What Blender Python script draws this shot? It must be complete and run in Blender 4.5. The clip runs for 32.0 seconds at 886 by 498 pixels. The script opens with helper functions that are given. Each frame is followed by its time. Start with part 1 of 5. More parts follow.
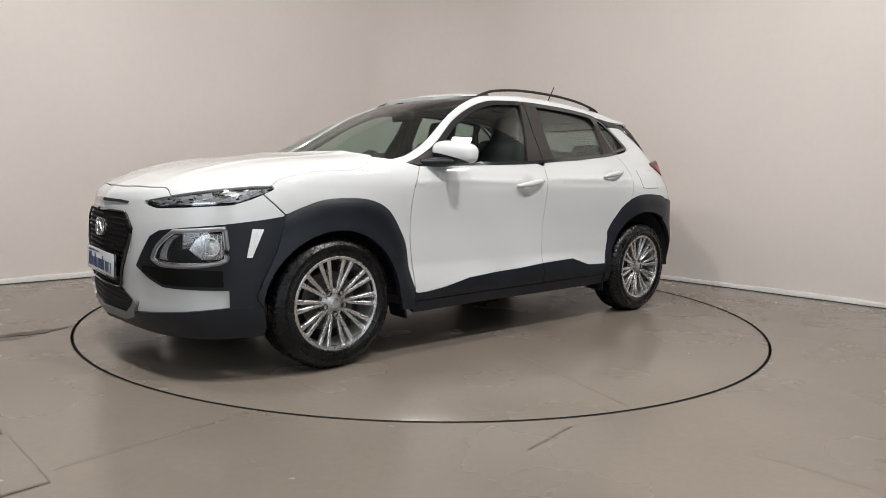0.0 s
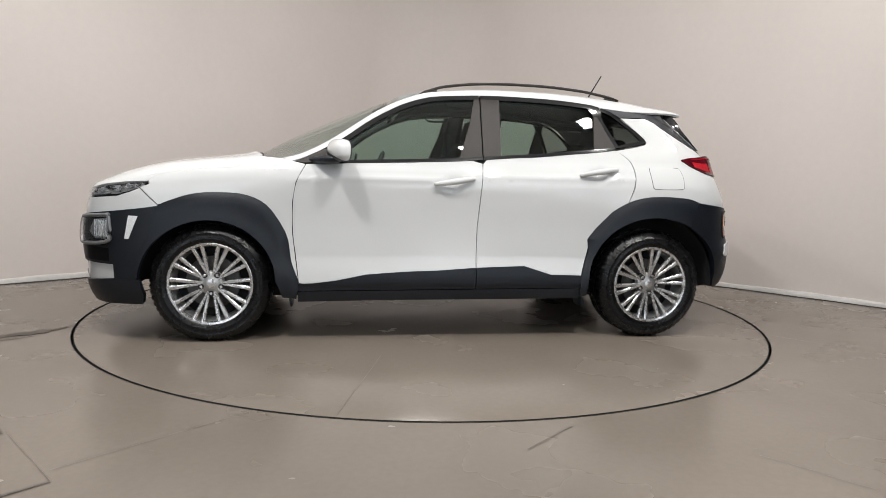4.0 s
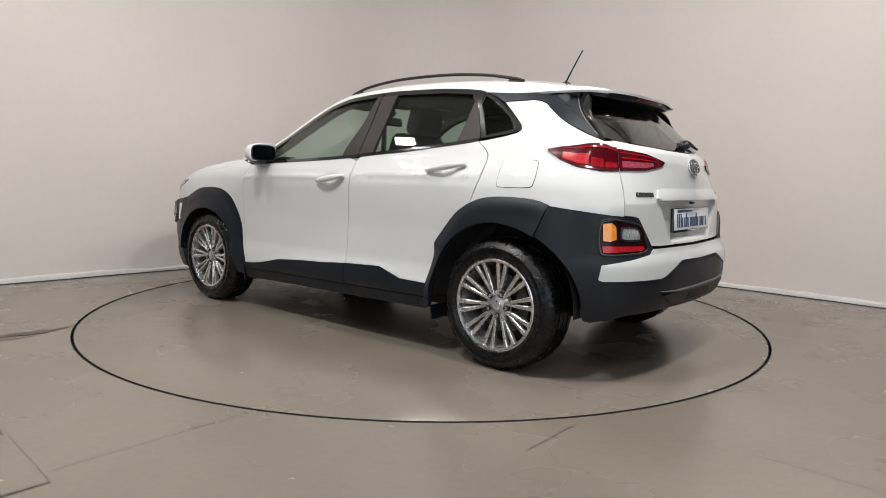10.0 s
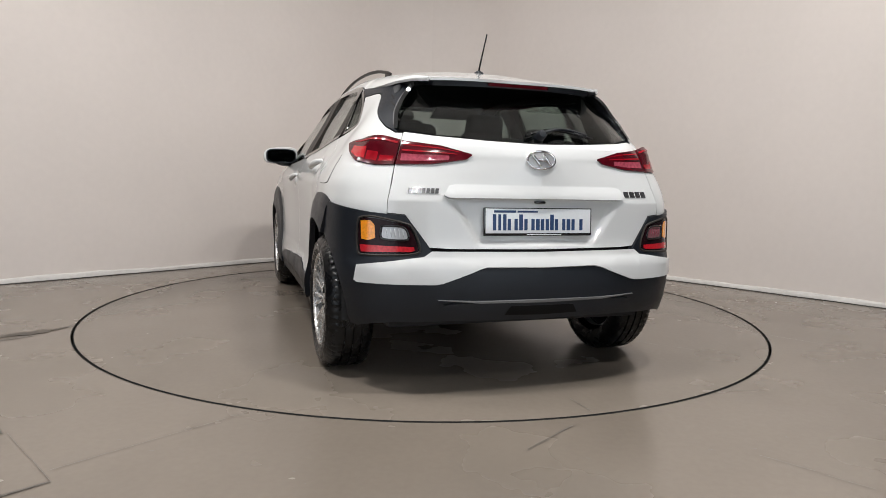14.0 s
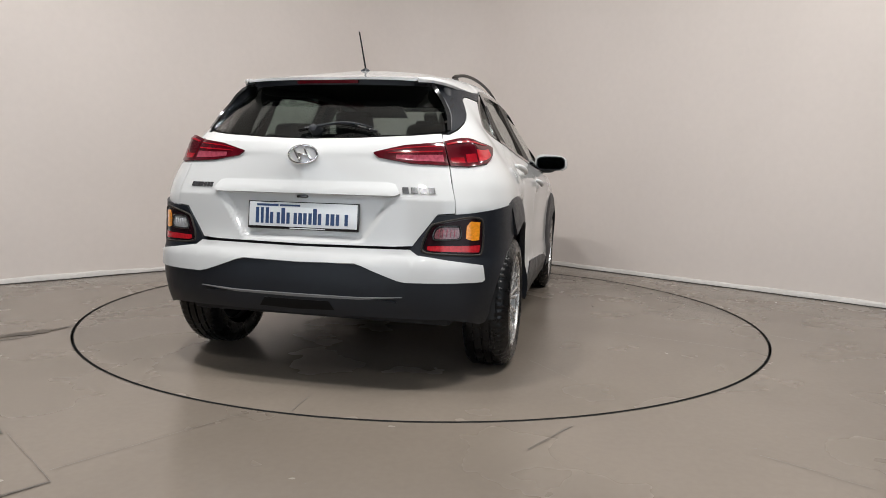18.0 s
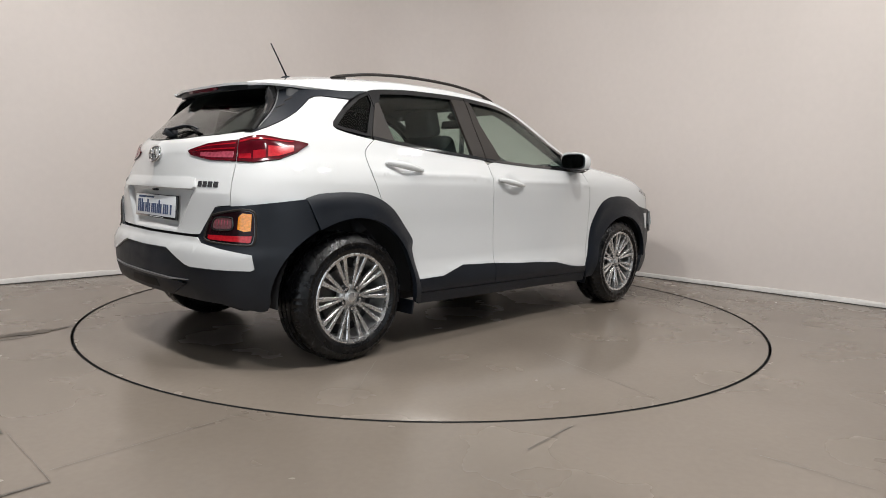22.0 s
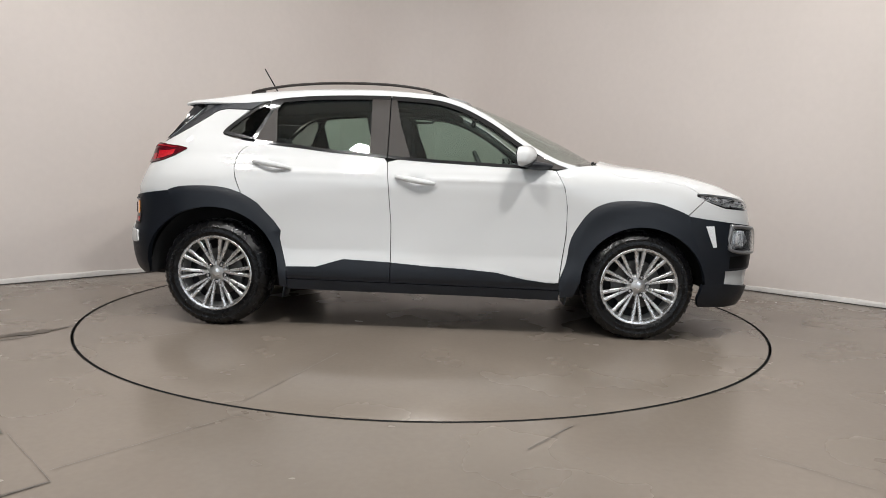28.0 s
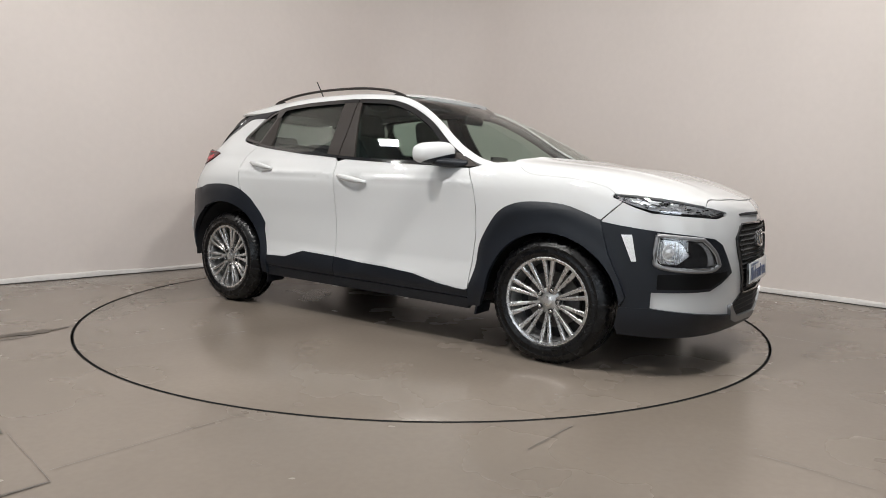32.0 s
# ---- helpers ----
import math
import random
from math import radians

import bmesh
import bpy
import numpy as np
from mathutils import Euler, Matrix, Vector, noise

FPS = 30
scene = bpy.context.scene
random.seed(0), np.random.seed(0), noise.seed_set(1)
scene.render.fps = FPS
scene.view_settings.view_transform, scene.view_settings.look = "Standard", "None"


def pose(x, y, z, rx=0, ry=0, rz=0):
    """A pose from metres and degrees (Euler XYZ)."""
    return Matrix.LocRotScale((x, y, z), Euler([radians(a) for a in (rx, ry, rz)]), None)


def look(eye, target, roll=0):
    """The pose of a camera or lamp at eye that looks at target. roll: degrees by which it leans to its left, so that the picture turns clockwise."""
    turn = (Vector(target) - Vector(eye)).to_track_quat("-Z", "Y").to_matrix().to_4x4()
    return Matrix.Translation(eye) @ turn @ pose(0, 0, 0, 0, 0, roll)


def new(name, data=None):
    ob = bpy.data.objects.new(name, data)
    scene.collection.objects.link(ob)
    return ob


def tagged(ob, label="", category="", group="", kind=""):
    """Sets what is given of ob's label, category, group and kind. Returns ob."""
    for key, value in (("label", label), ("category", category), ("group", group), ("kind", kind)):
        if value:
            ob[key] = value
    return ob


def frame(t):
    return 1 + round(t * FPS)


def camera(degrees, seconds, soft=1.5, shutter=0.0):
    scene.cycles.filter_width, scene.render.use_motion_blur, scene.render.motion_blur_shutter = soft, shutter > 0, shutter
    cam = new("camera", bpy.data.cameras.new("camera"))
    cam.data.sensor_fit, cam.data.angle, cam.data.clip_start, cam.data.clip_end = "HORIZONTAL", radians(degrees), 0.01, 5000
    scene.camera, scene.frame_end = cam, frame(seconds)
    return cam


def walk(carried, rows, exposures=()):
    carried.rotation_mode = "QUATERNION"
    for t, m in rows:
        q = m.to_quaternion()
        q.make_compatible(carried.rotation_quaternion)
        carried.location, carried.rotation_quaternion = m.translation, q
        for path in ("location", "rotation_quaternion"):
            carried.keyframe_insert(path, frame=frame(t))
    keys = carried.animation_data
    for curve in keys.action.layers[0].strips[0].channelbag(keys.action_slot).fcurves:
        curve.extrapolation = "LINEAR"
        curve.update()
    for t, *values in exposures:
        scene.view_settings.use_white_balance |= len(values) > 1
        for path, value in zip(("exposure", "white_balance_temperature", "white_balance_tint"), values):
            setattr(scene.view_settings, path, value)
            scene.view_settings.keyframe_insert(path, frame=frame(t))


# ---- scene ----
cam = camera(68.45, 32.0, soft=.6)
CAM = look((0, -4.728, .9508), (.02362, -3.7342, .8421), 1.45)
walk(cam, [(0.0, CAM), (32.0, CAM)])

# ---- light ----
world = bpy.data.worlds.new("world")
world.use_nodes = True
world.node_tree.nodes["Background"].inputs[0].default_value = (.9, .85, .8, 1)
world.node_tree.nodes["Background"].inputs[1].default_value = .02
scene.world = world
scene.view_settings.exposure = -.05
CEILING = 4.1
# place, watts, and the tilt of the lamp towards the turntable
# the last two, on the middle line, are lamps added as fill
LAMPS = ((-1.25, -2.7, 80, 15), (1.25, -2.7, 80, 15), (-2.45, -1.65, 38, 24), (2.45, -1.65, 38, 24), (-3.6, -.5, 24, 10), (3.6, -.5, 24, 10), (0, .9, 18, 0), (0, -5.6, 34, 15))
SHOP_WINDOWS = ((-2.3, -6.1, -45), (2.3, -6.1, 45))
LAMP_W, LAMP_D = .34, .20

# ---- materials ----


def material(name, base=(.5, .5, .5), rough=.5, metal=0.0, coat=0.0, spec=.5, grain=0.0, scale=60.0, stain=0.0, stain_scale=3.0, bump=0.0, bump_scale=200.0, rvar=0.0):
    """A surface with variation at two scales, fine relief and uneven gloss."""
    mat = bpy.data.materials.new(name)
    mat.use_nodes = True
    nt = mat.node_tree
    b = nt.nodes["Principled BSDF"]
    b.inputs["Base Color"].default_value = (*base, 1)
    b.inputs["Roughness"].default_value = rough
    b.inputs["Metallic"].default_value = metal
    b.inputs["Coat Weight"].default_value = coat
    b.inputs["Coat Roughness"].default_value = .04
    b.inputs["Specular IOR Level"].default_value = spec
    co = nt.nodes.new("ShaderNodeTexCoord").outputs["Object"]

    def noise_at(s, detail=4.0):
        n = nt.nodes.new("ShaderNodeTexNoise")
        n.inputs["Scale"].default_value, n.inputs["Detail"].default_value = s, detail
        nt.links.new(co, n.inputs["Vector"])
        return n.outputs["Fac"]

    def spread(fac, lo, hi):
        m = nt.nodes.new("ShaderNodeMapRange")
        m.interpolation_type = "SMOOTHSTEP"
        m.inputs["From Min"].default_value, m.inputs["From Max"].default_value = .22, .78
        m.inputs["To Min"].default_value, m.inputs["To Max"].default_value = lo, hi
        nt.links.new(fac, m.inputs["Value"])
        return m.outputs["Result"]

    value = None
    for amount, s in ((grain, scale), (stain, stain_scale)):
        if amount:
            f = spread(noise_at(s), 1 - amount, 1 + amount)
            if value is None:
                value = f
            else:
                m = nt.nodes.new("ShaderNodeMath")
                m.operation = "MULTIPLY"
                nt.links.new(value, m.inputs[0]), nt.links.new(f, m.inputs[1])
                value = m.outputs[0]
    if value is not None:
        mix = nt.nodes.new("ShaderNodeVectorMath")
        mix.operation = "SCALE"
        mix.inputs[0].default_value = base
        nt.links.new(value, mix.inputs["Scale"])
        nt.links.new(mix.outputs[0], b.inputs["Base Color"])
    if rvar:
        nt.links.new(spread(noise_at(stain_scale * 1.7), max(rough - rvar, .02), rough + rvar), b.inputs["Roughness"])
    if bump:
        bn = nt.nodes.new("ShaderNodeBump")
        bn.inputs["Strength"].default_value, bn.inputs["Distance"].default_value = bump, .002
        nt.links.new(noise_at(bump_scale, 3.0), bn.inputs["Height"])
        nt.links.new(bn.outputs[0], b.inputs["Normal"])
    return mat


def glass_material(name, tint, gloss=1.0):
    """Thin car glass: it lets tinted light through and mirrors by angle."""
    mat = bpy.data.materials.new(name)
    mat.use_nodes = True
    nt = mat.node_tree
    nt.nodes.remove(nt.nodes["Principled BSDF"])
    tr, gl, mx, fr = (nt.nodes.new(k) for k in ("ShaderNodeBsdfTransparent", "ShaderNodeBsdfGlossy", "ShaderNodeMixShader", "ShaderNodeLayerWeight"))
    tr.inputs[0].default_value = (*tint, 1)
    gl.inputs[0].default_value, gl.inputs["Roughness"].default_value = (gloss, gloss, gloss, 1), .01
    fr.inputs[0].default_value = .5
    pw, mr = nt.nodes.new("ShaderNodeMath"), nt.nodes.new("ShaderNodeMapRange")
    pw.operation, pw.inputs[1].default_value = "POWER", 5
    mr.inputs["To Min"].default_value, mr.inputs["To Max"].default_value = .055, .9
    nt.links.new(fr.outputs["Facing"], pw.inputs[0]), nt.links.new(pw.outputs[0], mr.inputs["Value"])
    nt.links.new(mr.outputs["Result"], mx.inputs[0]), nt.links.new(tr.outputs[0], mx.inputs[1]), nt.links.new(gl.outputs[0], mx.inputs[2])
    nt.links.new(mx.outputs[0], nt.nodes["Material Output"].inputs[0])
    return mat


def glow_material(name, colour, strength):
    mat = bpy.data.materials.new(name)
    mat.use_nodes = True
    b = mat.node_tree.nodes["Principled BSDF"]
    b.inputs["Emission Color"].default_value, b.inputs["Emission Strength"].default_value = (*colour, 1), strength
    return mat


PAINT = material("white_paint", (.635, .638, .634), .55, coat=1.0, spec=.12, stain=.015, stain_scale=2.0)
PLASTIC = material("black_cladding_plastic", (.0075, .0098, .0145), .40, spec=.42, grain=.15, scale=400, stain=.12, stain_scale=5, bump=.25, bump_scale=900, rvar=.06)
GRILLE = material("black_grille_plastic", (.005, .005, .0055), .40, spec=.14, grain=.2, scale=200)
GLOSS = material("gloss_black_trim", (.012, .012, .013), .12, coat=.6)
SATIN = material("satin_pillar_film", (.027, .022, .019), .5, coat=0.0, spec=.3, stain=.15, stain_scale=4)
DARK = material("dark_inside", (.012, .012, .013), .8, grain=.2, scale=50)
RUBBER = material("tyre_rubber", (.0035, .0035, .004), .27, spec=.34, grain=.2, scale=150, stain=.25, stain_scale=9, bump=.3, bump_scale=500, rvar=.15)
ALLOY = material("silver_alloy", (.66, .655, .65), .26, metal=.85, grain=.06, scale=200, stain=.08, stain_scale=12, rvar=.08)
# hub and barrel: darker copies of the alloy, recess shade put into the colour
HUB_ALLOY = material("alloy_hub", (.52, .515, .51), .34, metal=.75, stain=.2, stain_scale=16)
ALLOY_SHADED = material("alloy_inner_barrel", (.42, .42, .42), .42, metal=.7, stain=.3, stain_scale=14)
STEEL = material("brake_steel", (.13, .125, .12), .45, metal=.9, grain=.2, scale=90)
CHROME = material("chrome", (.78, .78, .80), .09, metal=1.0, stain=.04, stain_scale=20)
SILVER_TRIM = material("satin_silver_trim", (.27, .27, .275), .34, metal=.5, stain=.08, stain_scale=9)
SKID = material("silver_skid_paint", (.20, .20, .205), .38, metal=.4, stain=.1, stain_scale=8)
RED = material("red_lamp_lens", (.30, .006, .014), .14, coat=0.0, stain=.3, stain_scale=22)
RED_DEEP = material("deep_red_lamp_body", (.075, .0025, .007), .12, coat=0.0, stain=.3, stain_scale=18)
AMBER = material("amber_lamp_lens", (.90, .31, .016), .16, coat=1.0, grain=.2, scale=120)
CLEAR = material("clear_lamp_lens", (.75, .76, .77), .12, metal=.3, coat=1.0, grain=.35, scale=90)
REFLECTOR = material("lamp_reflector", (.82, .83, .85), .16, metal=.8, grain=.15, scale=60)
LAMP_WHITE = material("white_side_reflector", (.82, .83, .84), .2, coat=1.0, grain=.1, scale=150)
CLOTH = material("black_seat_cloth", (.028, .029, .033), .85, grain=.3, scale=250, bump=.3, bump_scale=700)
TRIM = material("grey_cabin_plastic", (.048, .049, .051), .6, grain=.1, scale=200, bump=.2, bump_scale=600)
LINER = material("dark_headlining", (.055, .055, .056), .9, grain=.08, scale=200)
GLASS = glass_material("green_tinted_glass", (.77, .845, .81))
QUARTER = glass_material("dark_quarter_glass", (.62, .64, .63), .35)
GLASS_REAR = glass_material("dark_tinted_glass", (.60, .63, .625))
LENS = glass_material("clear_lens_cover", (.97, .975, .98))
PLATE = material("white_plate_acrylic", (.78, .80, .82), .25, coat=.5, grain=.02, scale=80)
INK = material("blue_plate_print", (.012, .045, .14), .35)
LETTER = material("dark_chrome_lettering", (.13, .13, .135), .25, metal=.7)
RED_BRIGHT = material("bright_red_reflector", (.45, .008, .016), .25, coat=.3, grain=.25, scale=90)
SILVER = material("badge_silver", (.50, .50, .51), .3, metal=.5)
FOG = material("smoky_red_fog_lens", (.20, .085, .095), .14, coat=1.0, grain=.45, scale=110)
PINK = material("pale_red_lamp_lens", (.33, .055, .085), .12, coat=.6, grain=.25, scale=70)
SMOKE = material("smoked_lamp_body", (.016, .004, .006), .2, spec=.2, grain=.3, scale=60)
MIRROR = material("mirror_glass", (.06, .063, .07), .02, metal=1.0)


def floor_material():
    """Grey-beige resin floor: cloudy tone, scuffs, stains, uneven sheen."""
    mat = material("resin_floor", (.196, .165, .136), .25, grain=.03, scale=35, stain=.10, stain_scale=.9, bump=.015, bump_scale=60, rvar=.06)
    return mat


FLOOR = floor_material()
STAIN = material("dark_floor_stain", (.085, .070, .055), .45, grain=.2, scale=30, stain=.3, stain_scale=6)
JOINT_PALE = material("pale_floor_joint", (.145, .129, .113), .6, grain=.2, scale=60)
JOINT_DARK = material("dark_skirting_joint", (.03, .026, .023), .8, stain=.5, stain_scale=4)
JOINT = material("floor_joint", (.118, .106, .092), .7, grain=.2, scale=60)
WALL = material("off_white_wall", (.66, .600, .563), .75, grain=.012, scale=18, stain=.03, stain_scale=.7, bump=.15, bump_scale=25)
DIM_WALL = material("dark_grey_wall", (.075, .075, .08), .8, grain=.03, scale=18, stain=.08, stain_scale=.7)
SKIRT = material("white_skirting", (.60, .575, .55), .55, stain=.08, stain_scale=3, grain=.04, scale=40)
CEIL = material("off_white_ceiling", (.62, .61, .60), .85, stain=.04, stain_scale=1.2)
PIT = material("dark_gap", (.008, .008, .008), .9)
BRASS = material("disc_edge_metal", (.022, .020, .018), .6, metal=.2, stain=.4, stain_scale=5)
PANEL = glow_material("lamp_diffuser", (1, .98, .95), 6.0)
DAYLIGHT = glow_material("shop_window_daylight", (.78, .89, 1.0), .7)
FRAME = material("lamp_frame", (.7, .7, .7), .5)

# ---- mesh tools ----


def part(name, geometry, mat, parent=None, label="", smooth=True, sharp=40, at=None):
    """Links a bmesh, or (vertices, faces[, normals]), as one mesh object under a thing."""
    me = geometry if isinstance(geometry, bpy.types.Mesh) else bpy.data.meshes.new(name)
    if isinstance(geometry, bmesh.types.BMesh):
        if smooth:
            for f in geometry.faces:
                f.smooth = True
            for e in geometry.edges:
                if len(e.link_faces) == 2 and e.calc_face_angle(0) > radians(sharp):
                    e.smooth = False
        geometry.to_mesh(me)
        geometry.free()
    elif not isinstance(geometry, bpy.types.Mesh):
        me.from_pydata([tuple(v) for v in geometry[0]], [], [tuple(f) for f in geometry[1]])
        me.polygons.foreach_set("use_smooth", [smooth] * len(me.polygons))
        if len(geometry) > 2:
            me.normals_split_custom_set_from_vertices([tuple(n) for n in geometry[2]])
    if not me.materials:
        me.materials.append(mat)
        if mat is PAINT and isinstance(geometry, tuple) and len(geometry) > 3:
            # the hidden back of a painted panel is dark trim
            me.materials.append(TRIM)
            for i in range(geometry[3], 2 * geometry[3]):
                me.polygons[i].material_index = 1
    ob = new(name, me)
    if parent is not None:
        ob.parent = parent
    if at is not None:
        ob.matrix_basis = at
    if label:
        tagged(ob, label)
    return ob


def box(size, at=(0, 0, 0), turn=(0, 0, 0), bevel=0.0, segments=2, bm=None, taper=1.0):
    """A bevelled block; taper narrows its top."""
    own = bmesh.new()
    bmesh.ops.create_cube(own, size=1)
    for v in own.verts:
        k = taper if v.co.z > 0 else 1
        v.co = Vector((v.co.x * size[0] * k, v.co.y * size[1] * k, v.co.z * size[2]))
    if bevel:
        bmesh.ops.bevel(own, geom=own.edges[:], offset=bevel, segments=segments, affect="EDGES", profile=.6)
    own.transform(pose(*at, *turn))
    if bm is None:
        return own
    me = bpy.data.meshes.new("t")
    own.to_mesh(me)
    own.free()
    bm.from_mesh(me)
    bpy.data.meshes.remove(me)
    return bm


def spline(pts, n=8):
    """A smooth line through points."""
    p = np.array(pts, float)
    q = np.vstack([2 * p[0] - p[1], p, 2 * p[-1] - p[-2]])
    out = []
    for i in range(1, len(q) - 2):
        for t in np.arange(n) / n:
            out.append(.5 * (2 * q[i] + (q[i + 1] - q[i - 1]) * t + (2 * q[i - 1] - 5 * q[i] + 4 * q[i + 1] - q[i + 2]) * t * t + (3 * q[i] - q[i - 1] - 3 * q[i + 1] + q[i + 2]) * t ** 3))
    out.append(p[-1])
    return np.array(out)


def tube(pts, radius, seg=8, flat=1.0, up=(0, 0, 1)):
    """A rod along points; radius may change along it; flat squeezes it along up."""
    p = np.array(pts, float)
    r = np.broadcast_to(radius, len(p))
    verts, faces = [], []
    for i in range(len(p)):
        d = p[min(i + 1, len(p) - 1)] - p[max(i - 1, 0)]
        d = d / max(np.linalg.norm(d), 1e-9)
        s = np.cross(d, up)
        if np.linalg.norm(s) < 1e-3:
            s = np.cross(d, (1, 0, 0))
        s = s / np.linalg.norm(s)
        w = np.cross(s, d)
        for k in range(seg):
            a = 2 * math.pi * k / seg
            verts.append(p[i] + r[i] * (math.cos(a) * s + flat * math.sin(a) * w))
    for i in range(len(p) - 1):
        for k in range(seg):
            a, b = i * seg + k, i * seg + (k + 1) % seg
            faces.append((a, b, b + seg, a + seg))
    faces.append(tuple(range(seg))[::-1])
    faces.append(tuple(range((len(p) - 1) * seg, len(p) * seg)))
    return verts, faces


def revolve(profile, seg=64, axis="y"):
    """A ring or bowl from (radius, along) pairs, round the y or z axis."""
    verts, faces, n = [], [], len(profile)
    for k in range(seg):
        a = 2 * math.pi * k / seg
        for r, h in profile:
            verts.append((r * math.cos(a), h, r * math.sin(a)) if axis == "y" else (r * math.cos(a), r * math.sin(a), h))
    for k in range(seg):
        for i in range(n - 1):
            a, b = k * n + i, (k + 1) % seg * n + i
            faces.append((a, b, b + 1, a + 1) if axis == "z" else (a, a + 1, b + 1, b))
    return verts, faces


def bm_of(verts, faces):
    bm = bmesh.new()
    vs = [bm.verts.new(v) for v in verts]
    for f in faces:
        if len(set(f)) > 2:
            try:
                bm.faces.new([vs[i] for i in f])
            except ValueError:
                pass
    bmesh.ops.recalc_face_normals(bm, faces=bm.faces[:])
    return bm


def cut_up(poly, step):
    """Cuts a flat outline into small triangles."""
    bm = bmesh.new()
    f = bm.faces.new([bm.verts.new((a, b, 0)) for a, b in poly])
    f.normal_update()
    if f.normal.z < 0:
        f.normal_flip()
    bm.normal_update()
    bmesh.ops.triangulate(bm, faces=bm.faces[:])
    lo, hi = np.min(poly, 0), np.max(poly, 0)
    for ax in (0, 1):
        for c in np.arange(math.floor(lo[ax] / step) * step, hi[ax] + step, step):
            if lo[ax] + 1e-4 < c < hi[ax] - 1e-4:
                no = (1, 0, 0) if ax == 0 else (0, 1, 0)
                bmesh.ops.bisect_plane(bm, geom=bm.verts[:] + bm.edges[:] + bm.faces[:], dist=1e-5, plane_co=(c, c, 0), plane_no=no)
    bmesh.ops.triangulate(bm, faces=bm.faces[:])
    bmesh.ops.remove_doubles(bm, verts=bm.verts[:], dist=2e-5)
    bm.verts.index_update()
    pts = np.array([v.co.xy for v in bm.verts])
    tris = [[v.index for v in f.verts] for f in bm.faces if f.calc_area() > 1e-10]
    rim = []
    for e in bm.edges:
        if len(e.link_faces) == 1:
            l = e.link_loops[0]
            rim.append((l.vert.index, l.link_loop_next.vert.index))
    bm.free()
    return pts, tris, rim


def sheet(poly, skin, off=0.0, thick=.012, step=.05, side=1, proud=None):
    """A curved plate: an outline in the skin's own space, lifted off the skin, with thickness."""
    pts, tris, rim = cut_up(poly, step)
    a, b, e = pts[:, 0], pts[:, 1], .004
    p = skin(a, b)
    n = np.cross(skin(a + e, b) - skin(a - e, b), skin(a, b + e) - skin(a, b - e))
    n /= np.maximum(np.linalg.norm(n, axis=1, keepdims=True), 1e-9)
    mid = np.stack([np.clip(p[:, 0], -1.2, 1.0), 0 * a, np.full(len(a), .55)], 1)
    flip = np.sign(np.sum(n * (p - mid), 1))
    turned = np.sum(flip) < 0
    n *= np.where(flip == 0, 1, flip)[:, None]
    o = off + (proud(a, b) if proud else 0 * a)
    outer, inner = p + n * o[:, None], p + n * (o - thick)[:, None]
    k, used = len(p), sorted({i for r in rim for i in r})
    at = {v: j for j, v in enumerate(used)}
    m = len(used)
    if proud:
        # the pressed form shows in the shading too
        def lifted(u, v):
            q = skin(u, v)
            w = np.cross(skin(u + e, v) - skin(u - e, v), skin(u, v + e) - skin(u, v - e))
            w /= np.maximum(np.linalg.norm(w, axis=1, keepdims=True), 1e-9)
            return q + w * (np.where(flip == 0, 1, flip) * (off + proud(u, v)))[:, None]
        w = np.cross(lifted(a + e, b) - lifted(a - e, b), lifted(a, b + e) - lifted(a, b - e))
        w /= np.maximum(np.linalg.norm(w, axis=1, keepdims=True), 1e-9)
        n = w * np.sign(np.sum(w * n, 1))[:, None]
    verts = np.vstack([outer, inner, outer[used], inner[used]])
    norm = np.vstack([n, -n, np.zeros((2 * m, 3))])
    faces = [t for t in tris] + [[i + k for i in t[::-1]] for t in tris]
    for u, v in rim:
        faces.append([2 * k + at[v], 2 * k + at[u], 2 * k + m + at[u], 2 * k + m + at[v]])
    if turned:
        faces = [f[::-1] for f in faces]
    if side < 0:
        verts, norm = verts * (1, -1, 1), norm * (1, -1, 1)
        faces = [f[::-1] for f in faces]
    return verts, faces, norm, len(tris)


def ring_sheet(outer_line, inner_line, thick=.012, bulge=0.0, rows=6, side=1):
    """A plate drawn between two space curves of equal length, bulging outwards."""
    A, B = np.array(outer_line, float), np.array(inner_line, float)
    n = len(A)
    t = np.linspace(0, 1, rows)
    grid = A[None] * (1 - t[:, None, None]) + B[None] * t[:, None, None]
    d1, d2 = np.gradient(grid, axis=1), np.gradient(grid, axis=0)
    nn = np.cross(d1, d2)
    nn /= np.maximum(np.linalg.norm(nn, axis=2, keepdims=True), 1e-9)
    c = grid - np.array((-.3, 0, .9))
    s = np.sign(np.sum(nn * c))
    nn *= s
    grid = grid + nn * (bulge * 4 * t * (1 - t))[:, None, None]
    back = grid - nn * thick
    verts = np.vstack([grid.reshape(-1, 3), back.reshape(-1, 3)])
    faces, m = [], rows * n
    for i in range(rows - 1):
        for j in range(n - 1):
            q = [i * n + j, i * n + j + 1, (i + 1) * n + j + 1, (i + 1) * n + j]
            faces += [q, [v + m for v in q[::-1]]]
    edge = [(0, j) for j in range(n)] + [(i, n - 1) for i in range(1, rows)] + [(rows - 1, j) for j in range(n - 2, -1, -1)] + [(i, 0) for i in range(rows - 2, 0, -1)]
    for q, r in zip(edge, edge[1:] + edge[:1]):
        u, v = q[0] * n + q[1], r[0] * n + r[1]
        faces.append([v, u, u + m, v + m])
    if s < 0:
        faces = [f[::-1] for f in faces]
    if side < 0:
        verts = verts * (1, -1, 1)
        faces = [f[::-1] for f in faces]
    bm = bm_of(verts, faces)
    return bm


